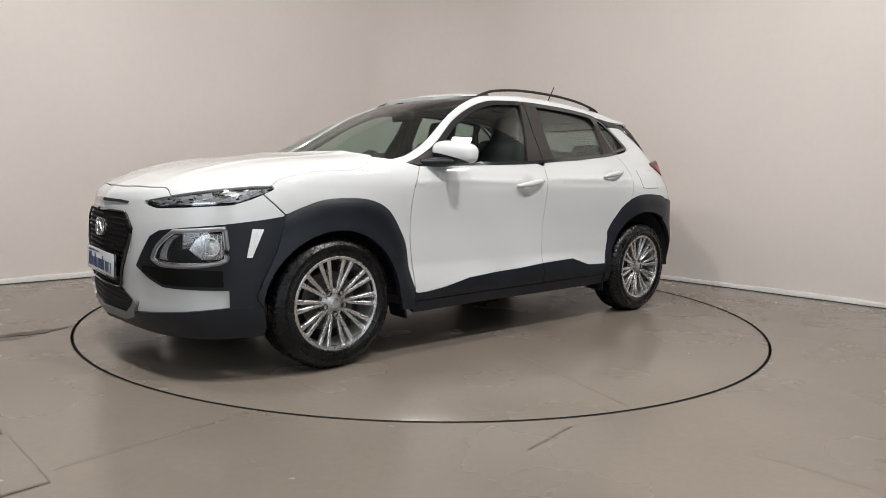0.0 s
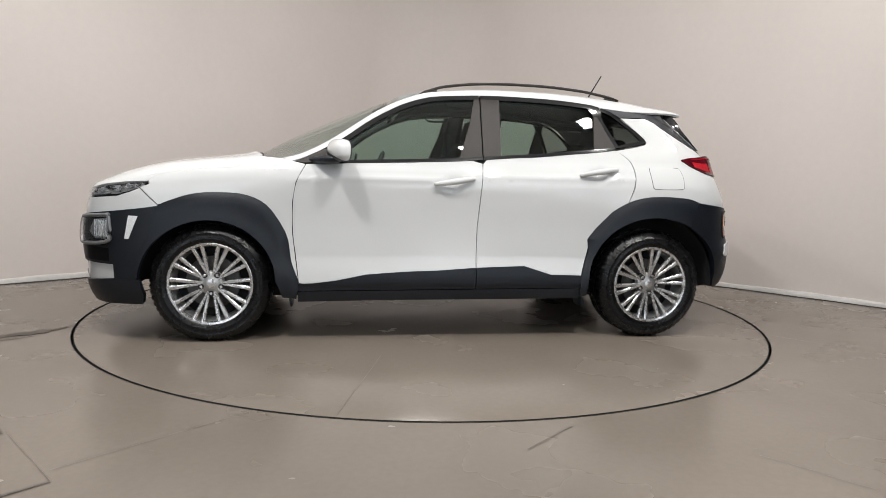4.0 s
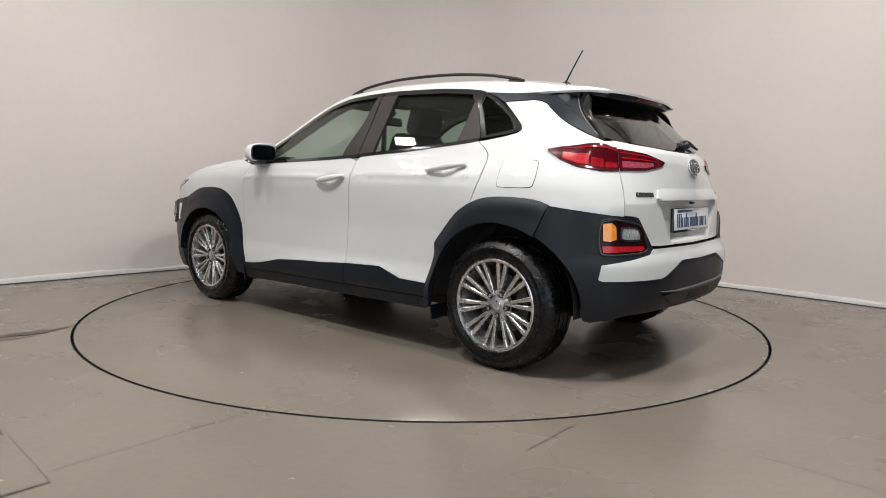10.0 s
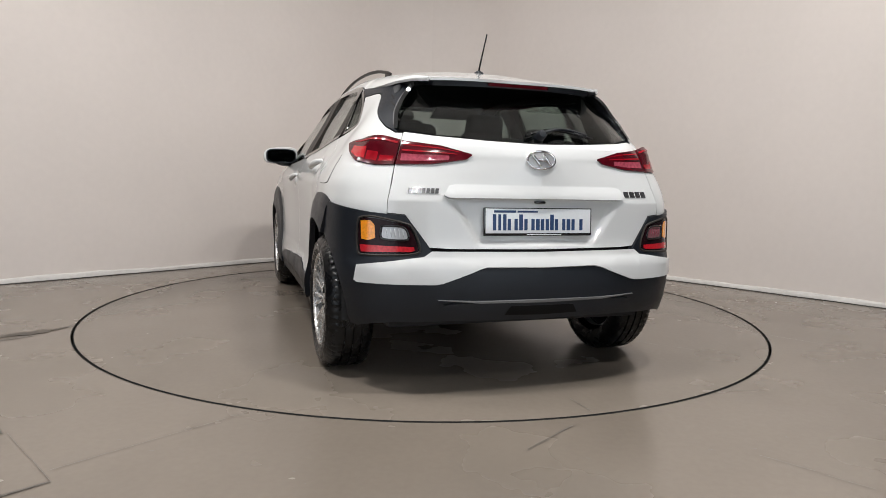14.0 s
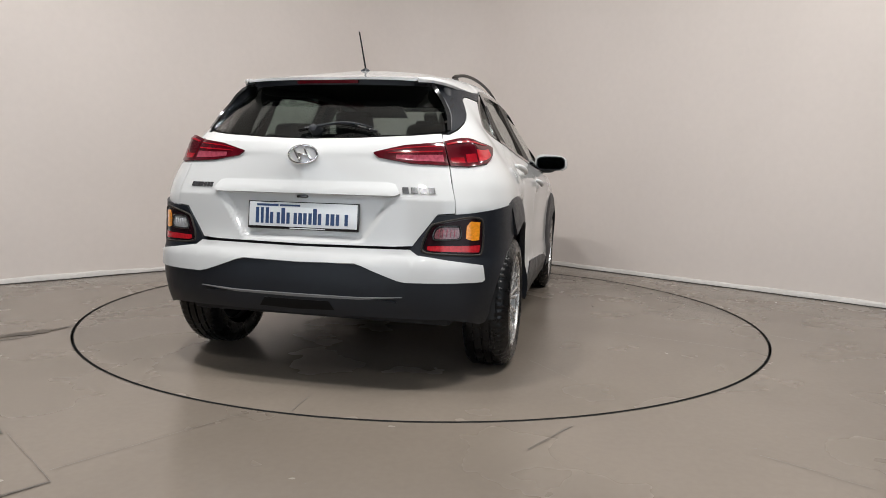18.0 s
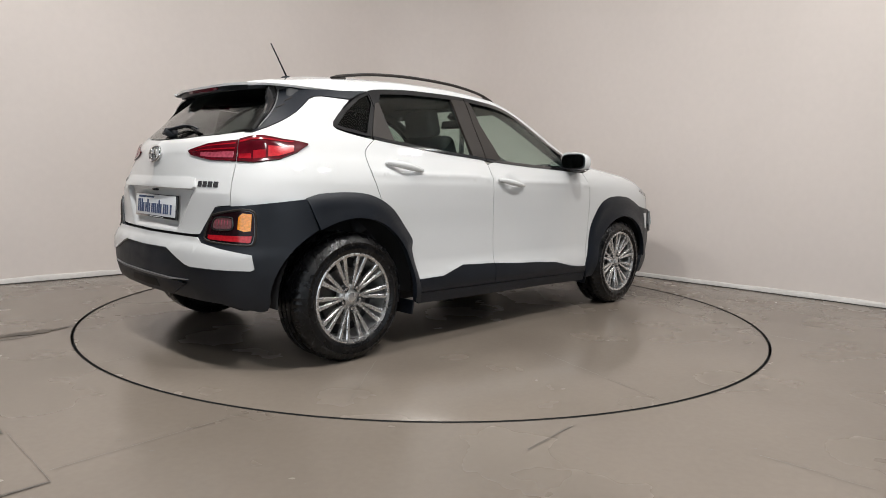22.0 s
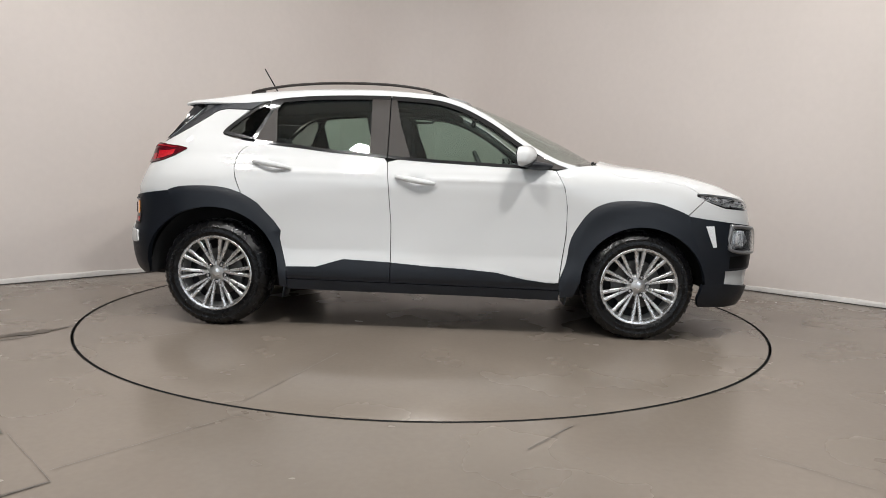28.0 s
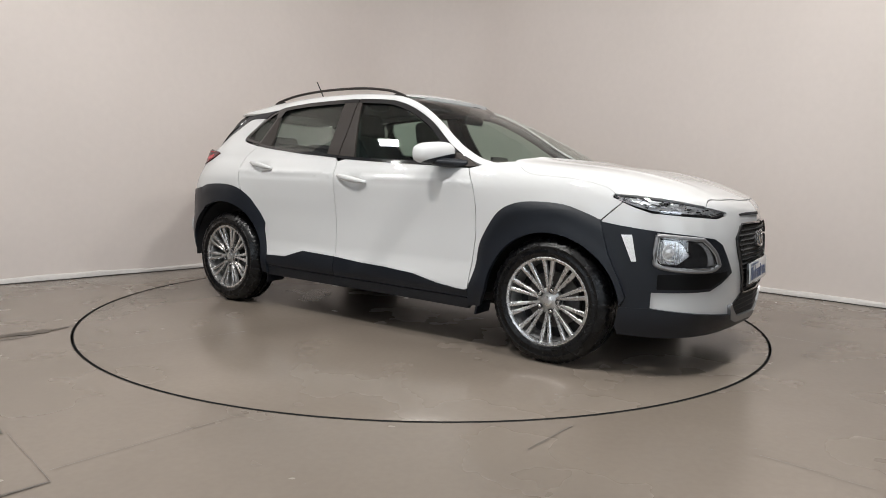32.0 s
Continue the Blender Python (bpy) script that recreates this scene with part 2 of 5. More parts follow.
# ---- car form ----
# Body form: plan outline at every height, car space: x ahead, y left, z up.
ZF = (.15, .20, .30, .40, .55, .68, .77, .82, .87, .91, .94, .98, 1.02, 1.06, 1.08, 1.19, 1.30, 1.43, 1.48, 1.55)
XF = (2.05, 2.10, 2.14, 2.149, 2.157, 2.152, 2.137, 2.12, 2.075, 1.98, 1.905, 1.76, 1.56, 1.22, 1.14, .93, .68, .38, .12, -.25)
ZR = (.15, .25, .32, .40, .48, .56, .62, .70, .85, 1.03, 1.09, 1.13, 1.20, 1.30, 1.40, 1.46, 1.55)
XR = (-1.80, -1.88, -1.96, -1.992, -2.0, -1.995, -1.965, -1.957, -1.955, -1.945, -1.92, -1.88, -1.80, -1.69, -1.58, -1.50, -1.2)
ZB = (.15, .30, .36, .50, .65, .80, .90, .96, 1.02, 1.06, 1.12, 1.20, 1.30, 1.40, 1.47, 1.53)
XB = (-1.55, -1.3, -.9, 0.0, .8, 1.4)
YB = ((.84, .865, .87, .885, .890, .890, .880, .858, .825, .80, .772, .727, .672, .605, .54, .42),
      (.84, .870, .875, .885, .888, .885, .876, .855, .820, .79, .755, .700, .650, .60, .54, .42),
      (.83, .872, .878, .860, .858, .866, .868, .855, .825, .80, .770, .722, .670, .622, .57, .46),
      (.83, .872, .878, .857, .852, .859, .866, .855, .828, .81, .785, .740, .685, .635, .58, .47),
      (.83, .872, .878, .862, .861, .869, .874, .862, .830, .80, .785, .740, .685, .63, .56, .45),
      (.83, .872, .878, .880, .880, .878, .866, .845, .790, .74, .775, .740, .685, .63, .56, .45))


def flow(xs, ys):
    """A smooth curve through a table, with no overshoot."""
    xs, ys = np.array(xs, float), np.array(ys, float)
    h, d = np.diff(xs), np.diff(ys) / np.diff(xs)
    m = np.concatenate([d[:1], np.where(d[1:] * d[:-1] > 0, 2 * d[1:] * d[:-1] / np.where(d[1:] + d[:-1] == 0, 1, d[1:] + d[:-1]), 0), d[-1:]])

    def at(x):
        x = np.clip(x, xs[0], xs[-1])
        i = np.clip(np.searchsorted(xs, x) - 1, 0, len(xs) - 2)
        t = (x - xs[i]) / h[i]
        return (1 + 2 * t) * (1 - t) ** 2 * ys[i] + t * (1 - t) ** 2 * h[i] * m[i] + t * t * (3 - 2 * t) * ys[i + 1] + t * t * (t - 1) * h[i] * m[i + 1]
    return at


FRONT, REAR, WIDTHS = flow(ZF, XF), flow(ZR, XR), [flow(ZB, row) for row in YB]


def half_width(x, z):
    cols = np.array([w(z) for w in WIDTHS])
    i = np.clip(np.searchsorted(XB, x) - 1, 0, len(XB) - 2)
    f = np.clip((x - np.take(XB, i)) / (np.take(XB, i + 1) - np.take(XB, i)), 0, 1)
    f = f * f * (3 - 2 * f)
    n = np.arange(len(np.atleast_1d(x)))
    return cols[i, n] * (1 - f) + cols[i + 1, n] * f


def inside(p):
    x, y, z = p[:, 0], np.abs(p[:, 1]), p[:, 2]
    b = half_width(x, z)
    xf = FRONT(z) - .115 * np.minimum(y, .6) * np.interp(z, (.8, 1.0), (1, .3)) * np.interp(z, (1.05, 1.1), (1, 0))
    xf = xf - .015 * np.exp(-(y / .24) ** 2) * np.interp(z, (.25, .35, .74, .80), (0, 1, 1, 0))
    mf = np.interp(z, (.9, 1.0, 1.06, 1.12, 1.19, 1.48), (1.0, 1.0, .72, .42, .30, -.45))
    nf = np.interp(z, (.85, 1.0, 1.1, 1.2, 1.42), (4.5, 4.2, 3.0, 2.7, 4.5))
    xr = REAR(z) + np.minimum(y, .6) * np.interp(z, (.60, .85, 1.03, 1.25), (.02, .03, .14, .06))
    mr = np.interp(z, (1.0, 1.15, 1.45), (-1.2, -1.0, -.7))
    nr = np.interp(z, (.95, 1.15), (4.0, 4.2))
    c = np.where(x > mf, np.clip((x - mf) / np.maximum(xf - mf, .01), 0, 9) ** nf, np.where(x < mr, np.clip((mr - x) / (mr - xr), 0, 9) ** nr, 0))
    n = np.where(x > mf, nf, np.where(x < mr, nr, 8))
    return np.where((x <= mf) & (x >= mr), y < b, c + (y / np.maximum(b, .01)) ** n < 1) & (z < 1.6) & (z > .1)


def reach(o, d, far=2.5):
    lo, hi = np.zeros(len(o)), np.full(len(o), far)
    for _ in range(22):
        m = (lo + hi) / 2
        ok = inside(o + d * m[:, None])
        lo, hi = np.where(ok, m, lo), np.where(ok, hi, m)
    return o + d * lo[:, None]


KF, KR, TURN = 1.3, -1.2, .85


def unroll(x, y):
    """Distance round the car from its middle: x along the flanks, an angle at the ends."""
    if x > KF:
        return KF + (np.pi / 2 - np.arctan2(y, x - KF)) * TURN
    if x < KR:
        return KR - (np.pi / 2 - np.arctan2(y, KR - x)) * TURN
    return x


def around(a, z):
    """Skin at (unrolled place, height)."""
    a, z = np.asarray(a, float), np.asarray(z, float)
    af, ar = np.pi / 2 - np.maximum(a - KF, 0) / TURN, np.pi / 2 - np.maximum(KR - a, 0) / TURN
    o = np.stack([np.clip(a, KR, KF), 0 * a, z], 1)
    d = np.stack([np.where(a > KF, np.cos(af), np.where(a < KR, -np.cos(ar), 0)), np.where(a > KF, np.sin(af), np.where(a < KR, np.sin(ar), 1)), 0 * a], 1)
    return reach(o, d)


def flank(x, z):
    x, z = np.asarray(x, float), np.asarray(z, float)
    return reach(np.stack([x, 0 * x, z], 1), np.tile((0., 1., 0.), (len(x), 1)))


def ahead(y, z):
    y, z = np.asarray(y, float), np.asarray(z, float)
    return reach(np.stack([np.interp(z, (1.0, 1.48), (.5, -.6)), y, z], 1), np.tile((1., 0., 0.), (len(y), 1)))


def above(x, y):
    x, y = np.asarray(x, float), np.asarray(y, float)
    return reach(np.stack([x, y, 0 * x + .6], 1), np.tile((0., 0., 1.), (len(x), 1)))


def fit_pane():
    """One smooth bowed sheet for the side windows."""
    x, z = (q.ravel() for q in np.meshgrid(np.linspace(-1.2, .6, 19), np.linspace(1.06, 1.42, 13)))
    y = half_width(x, z)
    terms = lambda x, z: np.stack([1 + 0 * x, x, z, x * x, x * z], -1)
    k = np.linalg.lstsq(terms(x, z), y + .20 * (z - 1.22) ** 2, rcond=None)[0]
    return lambda x, z: terms(x, z) @ k - .20 * (z - 1.22) ** 2


PANE = fit_pane()


def pane(x, z):
    x, z = np.asarray(x, float), np.asarray(z, float)
    return np.stack([x, PANE(x, z), z], 1)


NOSE, TAIL = KF + TURN * math.pi / 2, KR - TURN * math.pi / 2


def both(poly, centre):
    """An outline and its mirror image across the car's middle line."""
    return [tuple(q) for q in poly] + [(2 * centre - a, b) for a, b in poly[::-1] if abs(a - centre) > 1e-6]


def keyhole(outer, inner):
    """An outline with a hole, joined by a hair-thin cut."""
    area = lambda q: sum(a[0] * b[1] - b[0] * a[1] for a, b in zip(q, q[1:] + q[:1]))
    inner = list(inner) if area(list(inner)) * area(list(outer)) < 0 else list(inner)[::-1]
    i, j = min(((i, j) for i in range(len(outer)) for j in range(len(inner))), key=lambda k: math.dist(outer[k[0]], inner[k[1]]))
    o, n = outer[i:] + outer[:i], inner[j:] + inner[:j]
    mid = lambda a, b: tuple(p + (q - p) * .01 for p, q in zip(a, b))
    return o + [mid(o[0], o[-1])] + [mid(n[0], n[1])] + n[1:] + [n[0]]


def arc(cx, cz, r, a0, a1, n=16):
    return [(cx + r * math.cos(radians(a)), cz + r * math.sin(radians(a))) for a in np.linspace(a0, a1, n)]


def sm(pts, n=5):
    return [tuple(q) for q in spline(pts, n)]


# ---- the room ----
def build_room():
    ring_r = 2.2785
    # floor with a round opening for the disc
    n = 160
    bm = bmesh.new()
    inner = [bm.verts.new((ring_r * math.cos(2 * math.pi * k / n), ring_r * math.sin(2 * math.pi * k / n), 0)) for k in range(n)]
    low = [bm.verts.new((v.co.x, v.co.y, -.09)) for v in inner]
    mid = [bm.verts.new((2.9 * math.cos(2 * math.pi * k / n), 2.9 * math.sin(2 * math.pi * k / n), 0)) for k in range(n)]
    outer = [bm.verts.new((12 * math.cos(2 * math.pi * k / n), 12 * math.sin(2 * math.pi * k / n), 0)) for k in range(n)]
    for k in range(n):
        j = (k + 1) % n
        bm.faces.new((inner[k], mid[k], mid[j], inner[j]))
        bm.faces.new((mid[k], outer[k], outer[j], mid[j]))
        bm.faces.new((low[k], inner[k], inner[j], low[j]))
    bm.normal_update()
    ground = part("floor", bm, FLOOR)
    tagged(ground, "glossy grey-beige resin showroom floor with scuffs", "floor", kind="structure")
    v, f = revolve([(2.35, -.085), (2.05, -.09)], 120, "z")
    tagged(part("disc_pit", bm_of(v, f), PIT), "dark gap round the turntable in the floor", "floor gap", kind="structure")
    v, f = revolve([(2.2775, -.02), (2.2775, .0018), (2.280, .0018), (2.280, -.004)], 200, "z")
    tagged(part("trim", bm_of(v, f), BRASS), "thin worn metal edge round the turntable opening", "metal trim", kind="structure")
    # walls meet behind the car in a rounded corner
    r = 1.1
    dl, dr = Vector((-1, -1)).normalized(), Vector((1, -1)).normalized()
    c = Vector((0, 4.0)) + (dl + dr) * r
    arc_pts = [c + Vector((math.cos(a), math.sin(a))) * r for a in np.linspace(radians(45), radians(135), 25)]
    left = [arc_pts[k] for k in range(12, 25)] + [Vector((-3.80, .20))]
    right = [arc_pts[k] for k in range(12, -1, -1)] + [Vector((3.80, .20))]

    def wall(name, line, label, mat=WALL):
        bm = bmesh.new()
        rows = []
        for q in line:
            away = (q - Vector((0, -2.2))).normalized() * .12
            rows.append([bm.verts.new((q.x, q.y, 0)), bm.verts.new((q.x, q.y, CEILING)), bm.verts.new((q.x + away.x, q.y + away.y, CEILING)), bm.verts.new((q.x + away.x, q.y + away.y, 0))])
        for a, b in zip(rows, rows[1:]):
            for i in range(4):
                bm.faces.new((a[i], b[i], b[(i + 1) % 4], a[(i + 1) % 4]))
        bmesh.ops.recalc_face_normals(bm, faces=bm.faces[:])
        return tagged(part(name, bm, mat), label, "wall", kind="structure")

    wall("wall_west", left, "smooth off-white wall running into a rounded corner")
    wall("wall_east", right, "smooth off-white wall running into a rounded corner")
    # unseen walls, added dark so that the car's glass mirrors a dark room
    wall("wall_southwest", [Vector((-3.80, .20)), Vector((-6.2, -2.2)), Vector((0, -8.4))], "unseen wall, added dark grey to be mirrored in the car", DIM_WALL)
    wall("wall_southeast", [Vector((3.80, .20)), Vector((6.2, -2.2)), Vector((0, -8.4))], "unseen wall, added dark grey to be mirrored in the car", DIM_WALL)
    # skirting: a low soft strip, slightly wavy
    for name, line in (("baseboard", left), ("baseboard", right)):
        dense = []
        for a, b in zip(line, line[1:]):
            k = max(1, int((b - a).length / .12))
            dense += [a.lerp(b, i / k) for i in range(k)]
        dense.append(line[-1])
        bm = bmesh.new()
        rows = []
        for q in dense:
            inn = (Vector((0, -2.2)) - q).normalized()
            w = noise.noise((q.x * 1.7, q.y * 1.7, 3.0))
            h, t = .046 + .016 * w + .008 * noise.noise((q.x * 6, q.y * 6, 5.0)), .022 + .012 * noise.noise((q.x * 2.3, q.y * 2.3, 8.0))
            rows.append([bm.verts.new((q.x + inn.x * d, q.y + inn.y * d, z)) for d, z in ((t, .004), (t, h * .7), (t * .6, h * .95), (.0, h))])
        for a, b in zip(rows, rows[1:]):
            for i in range(3):
                bm.faces.new((a[i], b[i], b[i + 1], a[i + 1]))
        bmesh.ops.recalc_face_normals(bm, faces=bm.faces[:])
        tagged(part(name, bm, SKIRT), "low white skirting strip, slightly wavy", "skirting", kind="structure")
        bm = bmesh.new()
        rows = []
        for q in dense:
            inn = (Vector((0, -2.2)) - q).normalized()
            t = .026 + .010 * noise.noise((q.x * 2.3, q.y * 2.3, 8.0))
            rows.append([bm.verts.new((q.x + inn.x * d, q.y + inn.y * d, z)) for d, z in ((t - .014, .009), (t + .004, .007), (t + .007 + .004 * noise.noise((q.x * 5, q.y * 5, 2.0)), .001))])
        for a, b in zip(rows, rows[1:]):
            for i in range(2):
                bm.faces.new((a[i], b[i], b[i + 1], a[i + 1]))
        bmesh.ops.recalc_face_normals(bm, faces=bm.faces[:])
        tagged(part("trim", bm, JOINT_DARK), "thin dark joint between skirting and floor", "floor joint", kind="structure")
    bm = box((13, 13, .1), (0, -2.2, CEILING + .05), (0, 0, 45))
    tagged(part("ceiling", bm, CEIL), "plain off-white ceiling", "ceiling", kind="structure")
    # two shop windows behind the camera let cool daylight in
    for k, (x, y, turn) in enumerate(SHOP_WINDOWS):
        win = new("window_%d" % (k + 1))
        tagged(win, "wide shop window with pale daylight behind it", "window", kind="structure")
        win.location, win.rotation_euler = (x, y, 1.55), (0, 0, radians(turn))
        part("pane", box((3.2, .012, 2.2), bevel=.003), DAYLIGHT, win)
        for a, b, c, d in ((3.36, .08, 0, 1.14), (3.36, .08, 0, -1.14), (.08, 2.2, 1.64, 0), (.08, 2.2, -1.64, 0), (.06, 2.2, 0, 0)):
            part("window_frame", box((a, .06, b), (c, .02, d), bevel=.006), FRAME, win)
        la = bpy.data.lights.new("window_light", "AREA")
        la.shape, la.size, la.size_y, la.energy, la.color = "RECTANGLE", 3.1, 2.1, 22, (.74, .87, 1.0)
        lo = new("window_light", la)
        away = Vector((-math.sin(radians(turn)), math.cos(radians(turn)), 0))
        lo.location, lo.rotation_euler = Vector((x, y, 1.55)) + away * .08, (radians(90), 0, radians(turn + 180))
    # lamps: square panels below the ceiling, two of them added as fill
    for x, y, watts, tilt in LAMPS:
        lamp = new("ceiling_light")
        tagged(lamp, "small white LED panel lamp or added fill lamp on the ceiling", "ceiling lamp", "ceiling lamps")
        lamp.location = (x, y, CEILING - .08)
        lamp.rotation_euler = (radians(tilt), 0, radians(45 if x > 0 else -45 if x < 0 else 0))
        part("mount", box((.05, .05, .10), (0, 0, .03), (-tilt, 0, 0), bevel=.006), FRAME, lamp)
        part("frame", box((LAMP_W + .05, LAMP_D + .05, .04), (0, 0, -.02), bevel=.006), FRAME, lamp)
        part("diffuser", box((LAMP_W, LAMP_D, .006), (0, 0, -.044), bevel=.002), PANEL, lamp, "glowing white diffuser")
        la = bpy.data.lights.new("panel_lamp", "AREA")
        la.shape, la.size, la.size_y, la.energy, la.color = "RECTANGLE", LAMP_W, LAMP_D, watts, (1.0, .985, .965)
        lo = new("panel_lamp", la)
        lo.location, lo.rotation_euler = Vector(lamp.location) + lamp.rotation_euler.to_matrix() @ Vector((0, 0, -.06)), lamp.rotation_euler


def joint(name, a, b, width, mat, label, parent=None, z=.004, wobble=.004):
    """A thin sunk seam or crack, laid on the floor."""
    a, b = Vector(a), Vector(b)
    n = max(2, int((b - a).length / .06))
    side = Vector((-(b - a).y, (b - a).x)).normalized()
    top, bot = [], []
    for i in range(n + 1):
        q = a.lerp(b, i / n) + side * wobble * noise.noise((a.x * 9 + i * .7, b.y * 5, 1))
        w = width * (.55 + .5 * abs(noise.noise((i * .9, a.y * 7, b.x))))
        top.append((q.x + side.x * w / 2, q.y + side.y * w / 2, z))
        bot.append((q.x - side.x * w / 2, q.y - side.y * w / 2, z))
    m = n + 1
    ob = part(name, (top + bot, [(m + i, m + i + 1, i + 1, i) for i in range(n)]), mat, parent)
    return tagged(ob, label, "floor joint", kind="structure") if parent is None else ob


def build_floor_marks():
    for a, b, w in (((-1.18, -2.74), (-.70, -2.2), .004), ((.58, -2.29), (.37, -2.52), .009), ((-1.13, -2.81), (-1.24, -2.93), .008), ((-1.13, -2.81), (-1.49, -2.45), .0025),
                    ((2.2, -.70), (2.42, -.90), .006), ((1.19, -2.54), (1.32, -2.66), .005), ((1.34, -2.69), (1.44, -2.79), .005), ((2.25, 1.0), (2.55, 1.5), .007)):
        joint("floor_joint", a, b, w * .8, JOINT_PALE, "thin cut joint in the resin floor")
    # dark streaks with ragged edges
    for a, b, w0, w1 in (((-2.66, -1.34), (-2.20, -.93), .075, .13), ((-2.20, -.93), (-2.135, -.80), .05, .012), ((-2.50, -1.35), (-2.22, -1.06), .035, .02), ((-1.59, -2.41), (-1.503, -2.452), .06, .02), ((-1.13, -2.81), (-1.24, -2.925), .012, .022)):
        a, b = Vector(a), Vector(b)
        n = max(6, int((b - a).length / .02))
        side = Vector((-(b - a).y, (b - a).x)).normalized()
        lines = ([], [])
        for i in range(n + 1):
            w = (w0 + (w1 - w0) * i / n) * (.35 if i in (0, n) else 1)
            for k, line in ((1, lines[0]), (-1, lines[1])):
                q = a.lerp(b, i / n) + side * k * w * (.34 + .30 * noise.noise((i * .9, k * 7.3, a.x * 5)))
                line.append((q.x, q.y, .0035))
        m = n + 1
        tagged(part("floor_stain", (lines[0] + lines[1], [(m + i, m + i + 1, i + 1, i) for i in range(n)]), STAIN), "dark ragged stain on the resin floor", "floor stain", kind="structure")
    rng = random.Random(5)
    for k in range(26):
        x, y = rng.uniform(-1.6, 1.9), rng.uniform(-3.3, -2.35)
        t = rng.uniform(0, math.pi)
        d = rng.uniform(.006, .022)
        joint("floor_scuff", (x, y), (x + d * math.cos(t), y + d * math.sin(t)), rng.uniform(.002, .005), JOINT, "small dark scuff on the resin floor", z=.003)


def build_turntable():
    disc = new("turntable")
    tagged(disc, "round grey-beige turntable disc set flush in the floor", "turntable")
    n = 180
    v, f = revolve([(.0001, 0), (.8, 0), (1.6, 0), (2.260, 0), (2.266, -.003), (2.266, -.08)], n, "z")
    part("disc", bm_of(v, f), FLOOR, disc)
    # near-black ring on the rim, in the gap's own colour
    v, f = revolve([(2.2635, .001), (2.266, .001), (2.2675, -.004), (2.2675, -.03)], 200, "z")
    part("edge_ring", bm_of(v, f), PIT, disc, "near-black rim ring that widens the dark gap")
    for a, b, w in (((-.373, -1.337), (-.611, -2.16), .006), ((-2.071, -.018), (-2.245, -.027), .007), ((-1.174, -.861), (-1.657, -1.272), .004), ((.4, 1.3), (.62, 2.15), .005), ((2.0, .1), (2.24, .12), .006)):
        joint("disc_joint", a, b, w * .6, JOINT_PALE, "", disc, z=.003)
    return disc


# ---- the car ----
TYRE_R, RIM_R, AXLE_F, AXLE_R, HUB_Y, HUB_Z = .333, .228, 1.30, -1.30, .868, .325

# glass line and roof line, as space curves
DLO_TOP = [(.868, .816, 1.022), (.783, .806, 1.052), (.679, .782, 1.104), (.576, .742, 1.166), (.429, .673, 1.273), (.321, .640, 1.337), (.212, .618, 1.390), (.102, .603, 1.426), (-.008, .593, 1.445), (-.30, .585, 1.462), (-.63, .583, 1.458), (-.804, .587, 1.448), (-.977, .595, 1.429), (-1.04, .600, 1.412), (-1.20, .592, 1.399), (-1.45, .545, 1.403), (-1.56, .500, 1.405), (-1.61, .474, 1.402), (-1.65, .440, 1.398)]
ROOF_EDGE = [(.965, .735, 1.052), (.885, .705, 1.085), (.775, .672, 1.148), (.655, .640, 1.217), (.480, .600, 1.320), (.365, .580, 1.380), (.250, .563, 1.425), (.130, .550, 1.462), (.010, .543, 1.480), (-.30, .530, 1.502), (-.63, .525, 1.502), (-.804, .522, 1.496), (-.977, .515, 1.485), (-1.04, .512, 1.480), (-1.20, .500, 1.468), (-1.45, .476, 1.436), (-1.55, .464, 1.424), (-1.60, .452, 1.413), (-1.645, .430, 1.404)]
PILLAR = (.42, .60, .66, .64, .58, .48, .34, .2, .08)
ROOF_EDGE = [tuple(e + (d - e) * k for e, d in zip(p, q)) for p, q, k in zip(ROOF_EDGE, DLO_TOP, PILLAR + (0.0,) * 10)]
ROOF_X = (-1.75, -1.60, -1.45, -1.20, -1.0, -.63, -.30, .0, .16, .28)
ROOF_Z = (1.394, 1.430, 1.462, 1.514, 1.538, 1.550, 1.548, 1.527, 1.499, 1.464)
DLO_BOTTOM = [(-1.314, 1.198), (-1.249, 1.180), (-1.092, 1.154), (-.939, 1.134), (-.790, 1.119), (-.598, 1.098), (-.428, 1.086), (-.175, 1.064), (.104, 1.048), (.422, 1.034), (.600, 1.026), (.716, 1.020), (.80, 1.018)]
ARCH_F = [(.819, .333), (.860, .466), (.877, .583), (.915, .669), (.993, .776), (1.095, .828), (1.221, .842), (1.368, .834), (1.471, .803), (1.560, .766)]
ARCH_R = [(-.852, .385), (-.886, .500), (-.898, .555), (-.892, .604), (-.938, .666), (-1.039, .773), (-1.140, .832), (-1.241, .861), (-1.358, .868), (-1.489, .860), (-1.556, .838)]
SILL_TOP = [(.819, .333), (.738, .336), (.609, .352), (.438, .387), (.226, .403), (.015, .411), (-.202, .427), (-.497, .439), (-.663, .389), (-.852, .385)]
HEAD_TOP = [(1.609, .883), (1.621, .891), (1.696, .889), (1.838, .873), (2.014, .842), (2.173, .812)]
HEAD_LOW = [(2.173, .806), (2.088, .789), (1.936, .799), (1.765, .813), (1.696, .838), (1.609, .880)]
HOOD_FRONT = [(2.066, 0.0), (2.058, .13), (2.038, .27), (2.018, .43), (1.990, .535)]
HOOD_SIDE = [(1.59, .8295), (1.5256, .830), (1.395, .832), (1.275, .836), (1.174, .836), (1.115, .822), (1.067, .792), (1.035, .765)]


def z_at(x, z_line):
    p = np.array(sorted(z_line))
    return float(np.interp(x, p[:, 0], p[:, 1]))


def shift(poly, da, db):
    return [(a + da, b + db) for a, b in poly]


